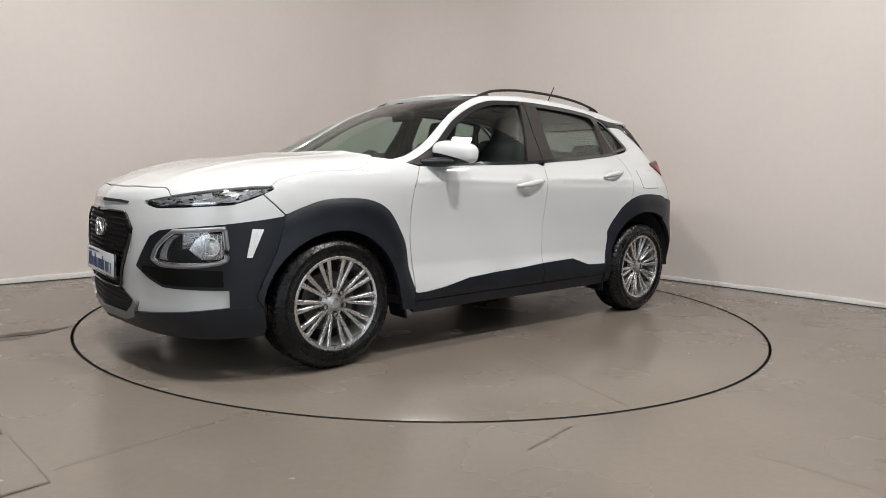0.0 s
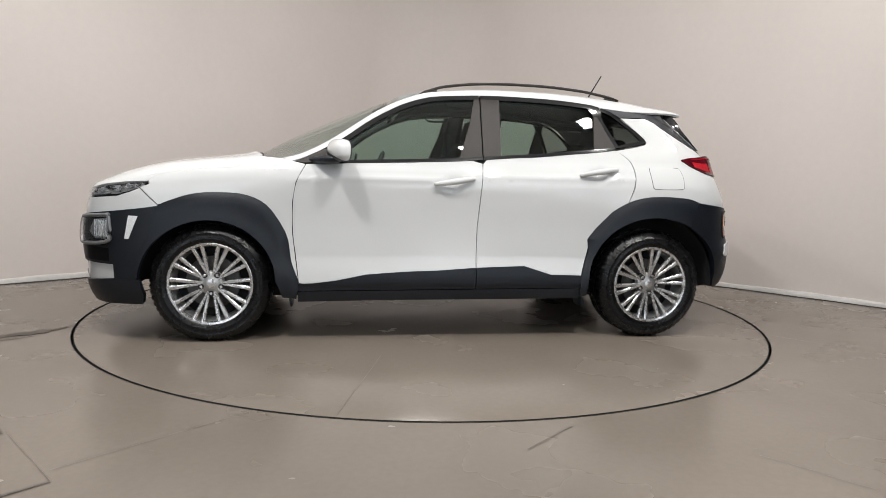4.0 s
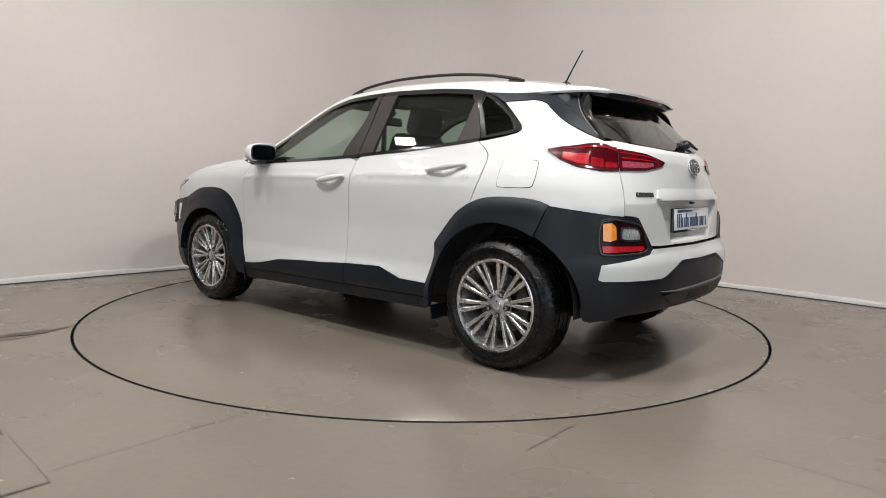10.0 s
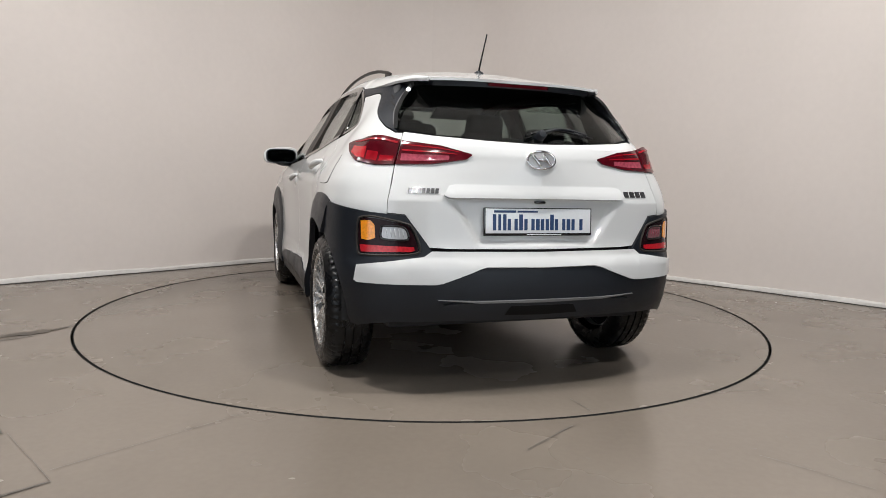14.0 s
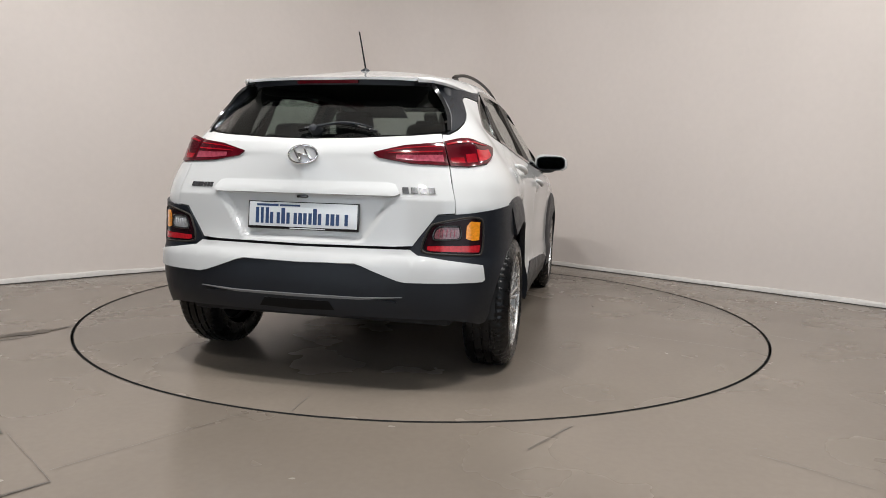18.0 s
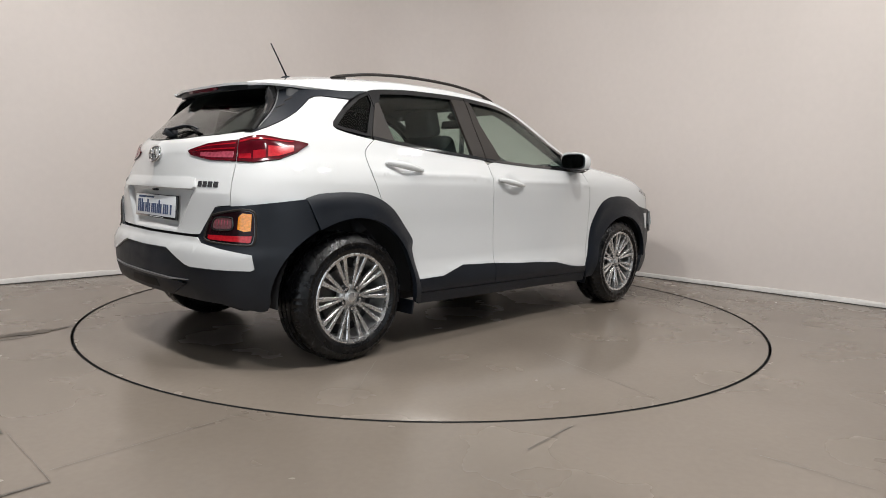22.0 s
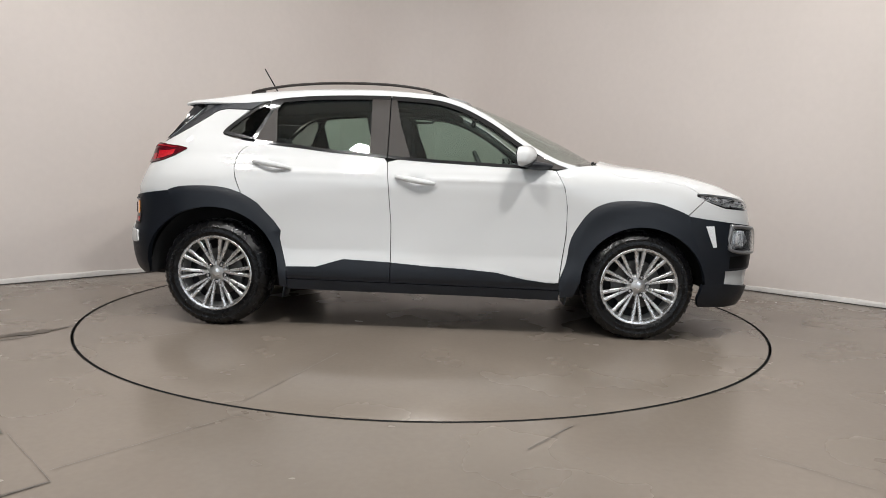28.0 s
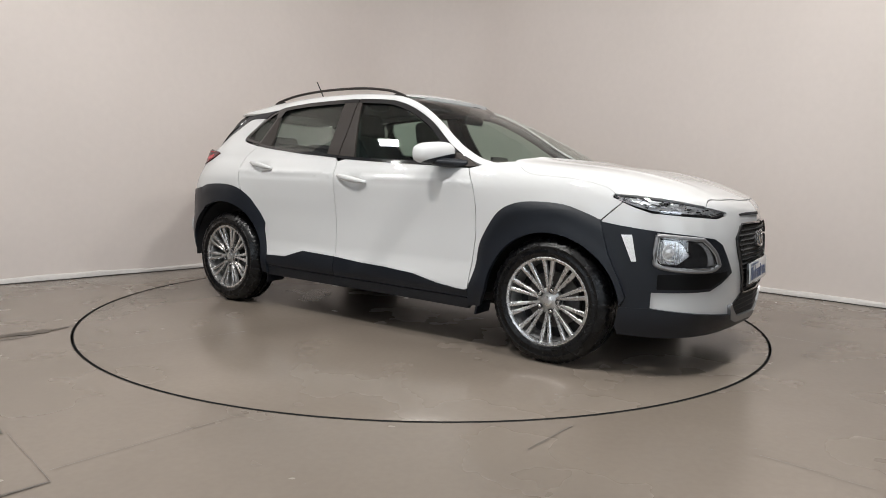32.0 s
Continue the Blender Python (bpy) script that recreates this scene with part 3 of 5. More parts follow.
def build_body(car):
    put = lambda name, poly, mat, skin=around, parent=car, label="", **k: part(name, sheet(poly, skin, **k), mat, parent, label)
    band_f, band_r = chamfer(ARCH_F, .015, .060, (AXLE_F, .33)), chamfer(ARCH_R, .015, .065, (AXLE_R, .33))
    made = {}
    ht = np.array(HEAD_TOP[::-1])
    ha, hz = np.interp(-np.linspace(2.02, 1.621, 26), -ht[:, 0], ht[:, 0]), np.interp(-np.linspace(2.02, 1.621, 26), -ht[:, 0], ht[:, 1]) + .003
    head_xy = [(q[0], q[1]) for q in around(ha, hz)]
    # hood: front edge, headlamp, side seam, cowl
    nose_edge = sm(HOOD_FRONT + head_xy[:1], 6)
    half = nose_edge[:-1] + head_xy + sm(HOOD_SIDE, 8)
    cowl = [(1.03, .74), (1.075, .60), (1.115, .40), (1.14, .20), (1.15, 0.0)]
    hood_half = half + cowl
    loop = hood_half + [(x, -y) for x, y in hood_half[::-1] if abs(y) > 1e-6]
    # crease lift along the bonnet's shoulders
    lift = lambda x, y: .006 * np.exp(-((np.abs(y) - (.42 + .16 * (1.9 - x))) / .05) ** 2) * np.clip((2.0 - x) / .3, 0, 1)
    put("hood", [q for i, q in enumerate(loop) if i == 0 or math.dist(q, loop[i - 1]) > 1e-4], PAINT, above, step=.045, thick=.015, proud=lift)
    # front bumper: the white skin under the lamps
    up = []
    for x, y in nose_edge[::-1]:
        z = above([x], [y])[0][2] - .004
        up.append((unroll(x + .004, y), z))
    bump = [(1.560, .764), (1.650, .855)] + [(a, z - .005) for a, z in HEAD_LOW[::-1][1:-1]] + [(2.172, .800)] + [(2.176, .815), (2.10, z_at(2.10, HEAD_TOP) + .003), (2.05, z_at(2.05, HEAD_TOP) + .003)] + up
    low = [(NOSE, .22), (2.30, .22), (1.79, .34), (1.70, .40), (1.66, .60)]
    put("front_bumper", [q for q in both(bump[:-1] + [(NOSE, up[-1][1])] , NOSE)] + [(2 * NOSE - a, b) for a, b in low[::-1]] + low[1:], PAINT, step=.045, thick=.015, off=-.002)
    for s in (1, -1):
        # wing above the front wheel
        top = [(unroll(x, y), above([x], [y])[0][2] - .001) for x, y in sm(HOOD_SIDE, 8)]
        wing = [(1.556, .768), (1.646, .858), (1.607, .877), (1.604, .884), (1.614, .897)] + top + [(.90, 1.036), (.785, 1.008)] + [(.835, .908), (.855, .794), (.856, .625), (.835, .455), (.822, .36)] + shift(ARCH_F[1:-1], 0, -.01)
        put("front_wing", wing, PAINT, side=s, step=.045, thick=.012)
        belt = sm(DLO_BOTTOM, 3)
        seam_a = [(.779, 1.008), (.829, .908), (.849, .794), (.850, .625), (.829, .455), (.816, .338)]
        fd = [q for q in belt if -.232 < q[0] < .775]
        front = sm(seam_a, 3) + shift(SILL_TOP[1:6], 0, -.012) + [(-.204, .415), (-.207, .662), (-.226, .90), (-.237, 1.038)] + [(x, z - .010) for x, z in fd]
        fdoor = put("front_door", front, PAINT, side=s, step=.025, thick=.014, proud=door_form)
        seam_c = [(-1.080, 1.145), (-1.150, 1.095), (-1.176, 1.050), (-1.178, .972), (-1.158, .90), (-1.130, .829)]
        rd = [q for q in belt if -1.08 < q[0] < -.25]
        rear = [(-.2415, 1.036), (-.2305, .90), (-.2110, .662), (-.2085, .415)] + shift(SILL_TOP[7:-1], 0, -.012) + [(-.848, .375)] + shift(ARCH_R[1:7], .004, 0) + sm(seam_c, 3)[::-1] + [(x, z - .010) for x, z in rd]
        rdoor = put("rear_door", rear, PAINT, side=s, step=.025, thick=.014, proud=door_form)
        # rear quarter up to the roof strip
        quart = sm([(-1.088, 1.142), (-1.157, 1.094), (-1.182, 1.050), (-1.184, .972), (-1.165, .90), (-1.138, .838)], 3) + shift(ARCH_R[6:], 0, -.008) + [(-1.60, .825), (-1.80, .795), (-1.862, .786)]
        quart += [(-1.862, .90), (-1.853, 1.000), (-1.773, .998), (-1.663, 1.015), (-1.586, 1.049), (-1.526, 1.094), (-1.591, 1.110), (-1.789, 1.113), (-1.849, 1.112), (-1.836, 1.143)]
        quart += [(-1.800, 1.143), (-1.727, 1.171), (-1.662, 1.202), (-1.616, 1.227), (-1.564, 1.260), (-1.510, 1.300), (-1.466, 1.334), (-1.42, 1.350), (-1.366, 1.356), (-1.160, 1.352), (-1.190, 1.325), (-1.268, 1.270), (-1.325, 1.225), (-1.333, 1.200), (-1.315, 1.186), (-1.249, 1.170)]
        quarter = put("rear_quarter_panel", quart, PAINT, side=s, step=.045, thick=.012)
        if s > 0:
            flap = [(-1.284, .925), (-1.285, 1.030), (-1.312, 1.046), (-1.46, 1.046), (-1.488, 1.028), (-1.480, .940), (-1.452, .914), (-1.305, .912)]
            ring = put("fuel_flap_gap", sm(flap + flap[:1], 5)[:-1], DARK, off=.0006, thick=.004, parent=quarter)
            c = np.mean(flap, 0)
            put("fuel_flap", [tuple(c + (np.array(q) - c) * (.978, .966)) for q in sm(flap + flap[:1], 5)[:-1]], PAINT, off=.0016, thick=.004, parent=quarter)
        # black cladding
        made[s] = fdoor, rdoor
        rf = arc(AXLE_F, .330, .358, 4, 176, 28)
        flare = lambda a, z: .002 + band_f(a, z) + .012 * np.exp(-((np.hypot(a - AXLE_F, z - .330) - .350) / .055) ** 2)
        put("front_arch_cladding", sm(ARCH_F, 3)[:-1] + [(1.556, .762), (1.600, .60)] + [(1.655, .47), (1.68, .40)] + rf[0:] + [(.905, .26), (.83, .25)], PLASTIC, side=s, step=.022, thick=.03, proud=flare)
        rr = arc(AXLE_R, .335, .405, 8, 172, 26)
        flare2 = lambda a, z: .002 + band_r(a, z) + .010 * np.exp(-((np.hypot(a - AXLE_R, z - .335) - .397) / .055) ** 2)
        put("rear_arch_cladding", [(-1.552, .834), (-1.498, .690)] + [q for q in rr[::-1] if q[0] > -1.50] + [(-.885, .27), (-.845, .262)] + sm(ARCH_R, 3), PLASTIC, side=s, step=.022, thick=.03, proud=flare2)
        swell = lambda a, z: .005 - .005 * np.clip((.335 - z) / .02, 0, 1)
        put("door_cladding", SILL_TOP[:6] + [(-.2035, .427), (-.2035, .305), (.822, .292)], PLASTIC, side=s, step=.02, thick=.02, off=.005, proud=swell, parent=fdoor)
        put("door_cladding", [(-.2085, .4275)] + SILL_TOP[7:] + [(-.850, .312), (-.2085, .305)], PLASTIC, side=s, step=.02, thick=.02, off=.005, proud=swell, parent=rdoor)
        put("sill_cladding", [(-.848, .307), (.822, .287), (.822, .226), (.3, .236), (-.4, .240), (-.848, .246)], PLASTIC, side=s, step=.05, thick=.03, off=.004)
    # dark shell added behind the panels: the shade in the seams as colour
    f_arch = arc(AXLE_F, .335, .42, 0, 180, 20)
    r_arch = arc(AXLE_R, .335, .43, 0, 180, 20)
    skirt = [(TAIL, .40), (-1.75, .36)] + r_arch[::-1] + [(-.86, .27), (.85, .26)] + f_arch[::-1] + [(1.75, .30), (NOSE, .28), (NOSE, .80), (2.05, .78), (1.70, .82), (1.60, .85), (1.30, .93), (1.05, .965), (.80, .985), (-.2, 1.025), (-1.0, 1.10), (-1.25, 1.14), (-1.36, 1.17), (-1.30, 1.29), (-1.46, 1.30), (-1.80, 1.12), (-1.86, 1.06), (TAIL, 1.06)]
    for s in (1, -1):
        put("seam_shade_shell", skirt, DARK, side=s, step=.07, thick=.01, off=-.022, proud=lambda a, z: -.035 * (a < -1.85))
    return made


def chamfer(line, rise, run, centre):
    """How far a plate stands out at some distance from its upper edge."""
    p = np.array(sm(line, 4))
    p = p + (p - centre) * (.02 / np.linalg.norm(p - centre, axis=1, keepdims=True))
    d = np.diff(p, axis=0)

    def at(a, z):
        q = np.stack([np.asarray(a, float), np.asarray(z, float)], 1)[:, None] - p[None, :-1]
        t = np.clip(np.sum(q * d, 2) / np.sum(d * d, 1), 0, 1)
        return rise * np.sin(np.pi / 2 * np.clip((np.min(np.hypot(*np.moveaxis(q - t[..., None] * d, 2, 0)), 1) - .02) / run, -.3, 1))
    return at


def door_form(a, z):
    """The shoulder crease, the hollow under it and the lower bulge of the doors."""
    x = np.asarray(a)
    crease = .925 + .045 * np.clip((-x + .8) / 1.9, 0, 1)
    cup = 0
    for hx, hz in ((-.06, .925), (-.945, .992)):
        cup = cup + .020 * np.exp(-((x - hx) / .058) ** 2 - ((z - hz) / .032) ** 2)
    sill = np.interp(x, *zip(*SILL_TOP[::-1]))
    return -cup + .006 * np.exp(-((z - crease) / .015) ** 2) + .004 * np.exp(-((z - sill) / .018) ** 2)


def build_greenhouse(car, doors):
    put = lambda name, poly, mat, skin=flank, parent=car, label="", **k: part(name, sheet(poly, skin, **k), mat, parent, label)
    top, edge = spline(DLO_TOP, 4), spline(ROOF_EDGE, 4)
    for s in (1, -1):
        part("roof_side_rail", ring_sheet(edge, top, .012, .008, 6, s), PAINT, car)
    # roof skin, cut by the seam of the spoiler
    def roof(x, y):
        ye, ze = np.interp(-x, -edge[:, 0], edge[:, 1]), np.interp(-x, -edge[:, 0], edge[:, 2])
        zc = np.interp(x, ROOF_X, ROOF_Z)
        t = np.abs(y) / ye
        return np.stack([x - .0 * t, y, ze + np.maximum(zc - ze, .004) * (1 - t ** 2.2)], 1)

    def crown(x0, x1, n):
        xs = np.linspace(x0, x1, n)
        ye = np.interp(-xs, -edge[:, 0], edge[:, 1]) - .003
        return [(x, y) for x, y in zip(xs, ye)] + [(x, -y) for x, y in zip(xs[::-1], ye[::-1])]
    front = [(.225, .25), (.262, 0), (.225, -.25)]
    ro = crown(.015, -1.262, 16)
    part("roof", sheet(ro + [(.145, -.40)] + front[::-1] + [(.145, .40)], roof, 0, .02, .06), PAINT, car)
    tip = [(-1.60, .449), (-1.642, .428), (-1.680, .25), (-1.692, 0)]
    sp = crown(-1.270, -1.55, 6)
    half = sp[:6] + tip
    sp_loop = half + [(x, -y) for x, y in half[::-1] if y]
    spoiler = part("roof_spoiler", sheet(sp_loop, roof, 0, .012, .05), PAINT, car)
    under = [(x + .014 if x < -1.5 else x, y * .955) for x, y in sp_loop if x < -1.40]
    part("spoiler_underside", sheet(under, roof, -.013, .024, .06), PLASTIC, spoiler)
    part("brake_light", sheet([(-1.657, .155), (-1.657, -.155), (-1.684, -.15), (-1.684, .15)], lambda x, y: roof(x, y) - np.array((.006, 0, .016)), 0, .014, .05), RED_DEEP, spoiler, "dark red high brake lamp")
    # windscreen
    n = 15
    seg = edge[: np.argmin(np.abs(edge[:, 0] - .06)) + 1]
    lz = np.linspace(seg[0, 2] + .004, seg[-1, 2], 22)
    rows = []
    for z in lz:
        xe, ye = np.interp(z, seg[:, 2], seg[:, 0]), np.interp(z, seg[:, 2], seg[:, 1]) - .012
        xc = float(np.interp(z, (1.05, 1.10, 1.19, 1.30, 1.42, 1.47, 1.49), (1.155, 1.075, .910, .670, .365, .185, .14)))
        t = np.linspace(-1, 1, 25)
        rows.append(np.stack([xe + (xc - xe) * (1 - np.abs(t) ** 2.3), t * ye, np.full(25, z)], 1))
    grid = np.array(rows)
    verts = grid.reshape(-1, 3)
    faces = [(i * 25 + j, i * 25 + j + 1, (i + 1) * 25 + j + 1, (i + 1) * 25 + j) for i in range(21) for j in range(24)]
    part("windscreen", (verts, faces), GLASS, car, "clear green-tinted windscreen glass")
    # black edge band of the windscreen and the cowl
    off = np.array((-.006, 0, -.008))
    band = grid[20:, :] + off
    head = np.array([grid[20] * .35 + grid[21] * .65 + (.004, 0, .004), grid[21] + (.002, 0, .008), grid[21] + (-.05, 0, .014)])
    part("roof_header", (head.reshape(-1, 3), [(i * 25 + j, i * 25 + j + 1, (i + 1) * 25 + j + 1, (i + 1) * 25 + j) for i in range(2) for j in range(24)]), PAINT, car)
    part("windscreen_band", (band.reshape(-1, 3), [(i * 25 + j, i * 25 + j + 1, (i + 1) * 25 + j + 1, (i + 1) * 25 + j) for i in range(1) for j in range(24)]), GLOSS, car)
    sill = grid[0][4:21]
    cow = np.array([sill + (-.02, 0, -.006), sill + (.02, 0, -.016), sill + (.05, 0, -.030), sill + (.06, 0, -.07)])
    part("cowl_panel", (cow.reshape(-1, 3), [(i * 17 + j, i * 17 + j + 1, (i + 1) * 17 + j + 1, (i + 1) * 17 + j) for i in range(3) for j in range(16)]), PLASTIC, car)
    # side windows
    tz = np.array([(x, z) for x, y, z in top])
    bz = np.array(sm(DLO_BOTTOM, 4))
    T = lambda x, d=0: float(np.interp(-x, -tz[:, 0], tz[:, 1])) - d
    Bt = lambda x, d=0: float(np.interp(x, bz[:, 0], bz[:, 1])) + d
    for s in (1, -1):
        fdoor, rdoor = doors[s]
        xs = np.linspace(-.245, .70, 20)
        strip = [(x, T(x, .002)) for x in xs] + [(.77, T(.77, .002)), (.83, 1.026), (.70, 1.022), (.60, 1.036)]
        glass_top = [(x, T(x, .030 + .012 * max(0, x))) for x in np.linspace(.56, -.13, 16)]
        put("window_frame", strip + [(.592, T(.592, .03))] + glass_top + [(-.205, T(-.205, .03)), (-.245, T(-.245, .03))], GLOSS, side=s, step=.05, thick=.016, off=.001, parent=fdoor)
        fg = [(-.215, T(-.215, .026)), (-.183, 1.276), (-.105, Bt(-.105, .004))] + [(x, Bt(x, .004)) for x in np.linspace(0, .60, 8)] + [(.60, T(.60, .024))] + [(x, T(x, .026 + .012 * max(0, x))) for x in np.linspace(.54, -.12, 14)]
        put("window_glass", fg, GLASS, pane, side=s, step=.06, thick=.004, off=-.010, parent=fdoor, label="green-tinted door window")
        put("belt_strip", [(x, Bt(x, .008)) for x in np.linspace(-.24, .60, 12)] + [(x, Bt(x, -.009)) for x in np.linspace(.60, -.24, 12)], GLOSS, side=s, thick=.016, off=.004, parent=fdoor)
        put("pillar_cover", [(-.245, T(-.245, .028)), (-.212, T(-.212, .028)), (-.176, 1.276), (-.100, Bt(-.10, .006)), (-.238, Bt(-.238, .006))], SATIN, side=s, step=.05, thick=.014, off=.002, parent=fdoor, label="dark brown satin pillar cover")
        put("mirror_triangle", [(.592, T(.592, .034)), (.700, 1.088), (.780, 1.048), (.845, 1.022), (.79, 1.016), (.60, 1.028)], SATIN, side=s, thick=.016, off=.003, parent=fdoor)
        # rear door
        xs = np.linspace(-1.02, -.253, 18)
        inner = [(x, T(x, .030)) for x in np.linspace(-.36, -.94, 12)]
        put("window_frame", [(x, T(x, .002)) for x in xs] + [(-.253, T(-.253, .03)), (-.36, T(-.36, .03))] + inner + [(-.985, 1.335), (-1.010, 1.33)], GLOSS, side=s, step=.05, thick=.016, off=.001, parent=rdoor)
        rg = [(-.375, T(-.375, .027)), (-.360, Bt(-.36, .004))] + [(x, Bt(x, .004)) for x in np.linspace(-.45, -.945, 8)] + [(-.985, 1.325), (-.945, T(-.945, .027))] + [(x, T(x, .027)) for x in np.linspace(-.85, -.45, 8)]
        put("window_glass", rg, GLASS, pane, side=s, step=.06, thick=.004, off=-.010, parent=rdoor, label="green-tinted door window")
        put("belt_strip", [(x, Bt(x, .008)) for x in np.linspace(-1.085, -.247, 12)] + [(x, Bt(x, -.009)) for x in np.linspace(-.247, -1.085, 12)], GLOSS, side=s, thick=.016, off=.004, parent=rdoor)
        put("pillar_cover", [(-.370, T(-.37, .028)), (-.253, T(-.253, .028)), (-.246, Bt(-.246, .006)), (-.352, Bt(-.352, .006))], SATIN, side=s, step=.05, thick=.014, off=.002, parent=rdoor, label="dark brown satin pillar cover")
        put("rear_pillar_cover", [(-1.085, Bt(-1.085, .006)), (-.994, 1.350), (-.972, 1.355), (-.945, Bt(-.945, .006))], SATIN, side=s, step=.05, thick=.014, off=.003, parent=rdoor, label="dark brown satin pillar cover")
        # quarter light
        qo = [(-1.316, 1.203), (-1.264, 1.263), (-1.184, 1.320), (-1.102, 1.378), (-1.030, 1.412), (-.985, 1.355), (-1.088, 1.160), (-1.249, 1.184)]
        qi = [(-1.277, 1.210), (-1.201, 1.285), (-1.095, 1.362), (-1.030, 1.392), (-1.020, 1.350), (-1.110, 1.176)]
        put("quarter_light_frame", keyhole(qo, qi), GLOSS, side=s, step=.05, thick=.012, off=-.002)
        put("quarter_light_glass", qi, QUARTER, side=s, step=.06, thick=.004, off=-.006, label="small dark-tinted quarter window")
        # black strip and louvred panel behind it
        lou = [(-1.03, 1.412), (-1.20, 1.398), (-1.45, 1.398), (-1.62, 1.392), (-1.679, 1.384), (-1.688, 1.312), (-1.720, 1.245), (-1.768, 1.174), (-1.812, 1.146), (-1.727, 1.176), (-1.662, 1.207), (-1.616, 1.232), (-1.564, 1.265), (-1.510, 1.305), (-1.466, 1.339), (-1.42, 1.355), (-1.366, 1.361), (-1.150, 1.357), (-1.10, 1.385)]
        louvre = put("rear_side_trim", lou, PLASTIC, around, side=s, step=.05, thick=.014, off=.001)
        rim_line = path_on(around, spline([(-1.674, 1.384), (-1.684, 1.312), (-1.716, 1.245), (-1.776, 1.168)], 5), .003, s)
        part("window_edge_strip", tube(rim_line, .0035, 6), SKID, louvre, "thin grey strip beside the rear window")
        rear_line = path_on(around, spline([(-1.672, 1.398), (-1.680, 1.355), (-1.690, 1.312), (-1.722, 1.245), (-1.776, 1.168)], 4), -.004)
        back = np.interp(np.linspace(0, 1, len(rear_line)), (0, .12, .34, .55, .8, 1), (.070, .078, .070, .050, .034, .022))
        fin_line = rear_line + np.stack([-back, .34 * back, 0 * back], 1)
        part("spoiler_fin", ring_sheet(fin_line, rear_line, .016, .004, 5, s), GLOSS, louvre, "gloss black fin beside the rear window")
        for k in range(4):
            a, z = -1.58 - .05 * k, 1.335 - .038 * k
            put("louvre_fin", [(a, z), (a - .055, z - .022), (a - .058, z - .018), (a - .003, z + .004)], SATIN, around, side=s, thick=.003, off=.0025, parent=louvre)
    # tailgate
    seam = [(-1.853, 1.100), (-1.8555, 1.009), (-1.8645, .926), (-1.8645, .799), (-1.928, .793), (-2.022, .655), (-2.10, .650), (TAIL, .646)]
    upper = [(-1.84, 1.147), (-1.994, 1.131), (-2.255, 1.116), (TAIL, 1.108)]
    loop = [(TAIL, .646)] + [q for q in seam[::-1][1:]] + upper + [(2 * TAIL - a, z) for a, z in upper[::-1][1:]] + [(2 * TAIL - a, z) for a, z in seam[:-1]]
    ease = lambda q: np.clip(q, 0, 1) ** 2 * (3 - 2 * np.clip(q, 0, 1))
    hollow = lambda a, z: -.020 * ease(1 - (np.abs(a - TAIL) - .275 - .70 * (z - .66)) / .042) * ease((z - .655) / .03) * ease((.885 - z) / .03)
    tailgate = part("tailgate", sheet(loop, around, 0, .014, .013, proud=hollow), PAINT, car)
    gl = [(-1.780, 1.166), (-1.994, 1.139), (-2.255, 1.124), (TAIL, 1.117)]
    gt = [(TAIL, 1.392), (-2.1, 1.390), (-1.80, 1.387), (-1.684, 1.384), (-1.693, 1.312), (-1.725, 1.245)]
    part("rear_window", sheet(gl + [(2 * TAIL - a, z) for a, z in gl[::-1][1:]] + [(2 * TAIL - a, z) for a, z in gt[::-1]] + gt[1:], around, -.002, .005, .06), GLASS_REAR, tailgate, "dark-tinted rear window")
    return tailgate, roof


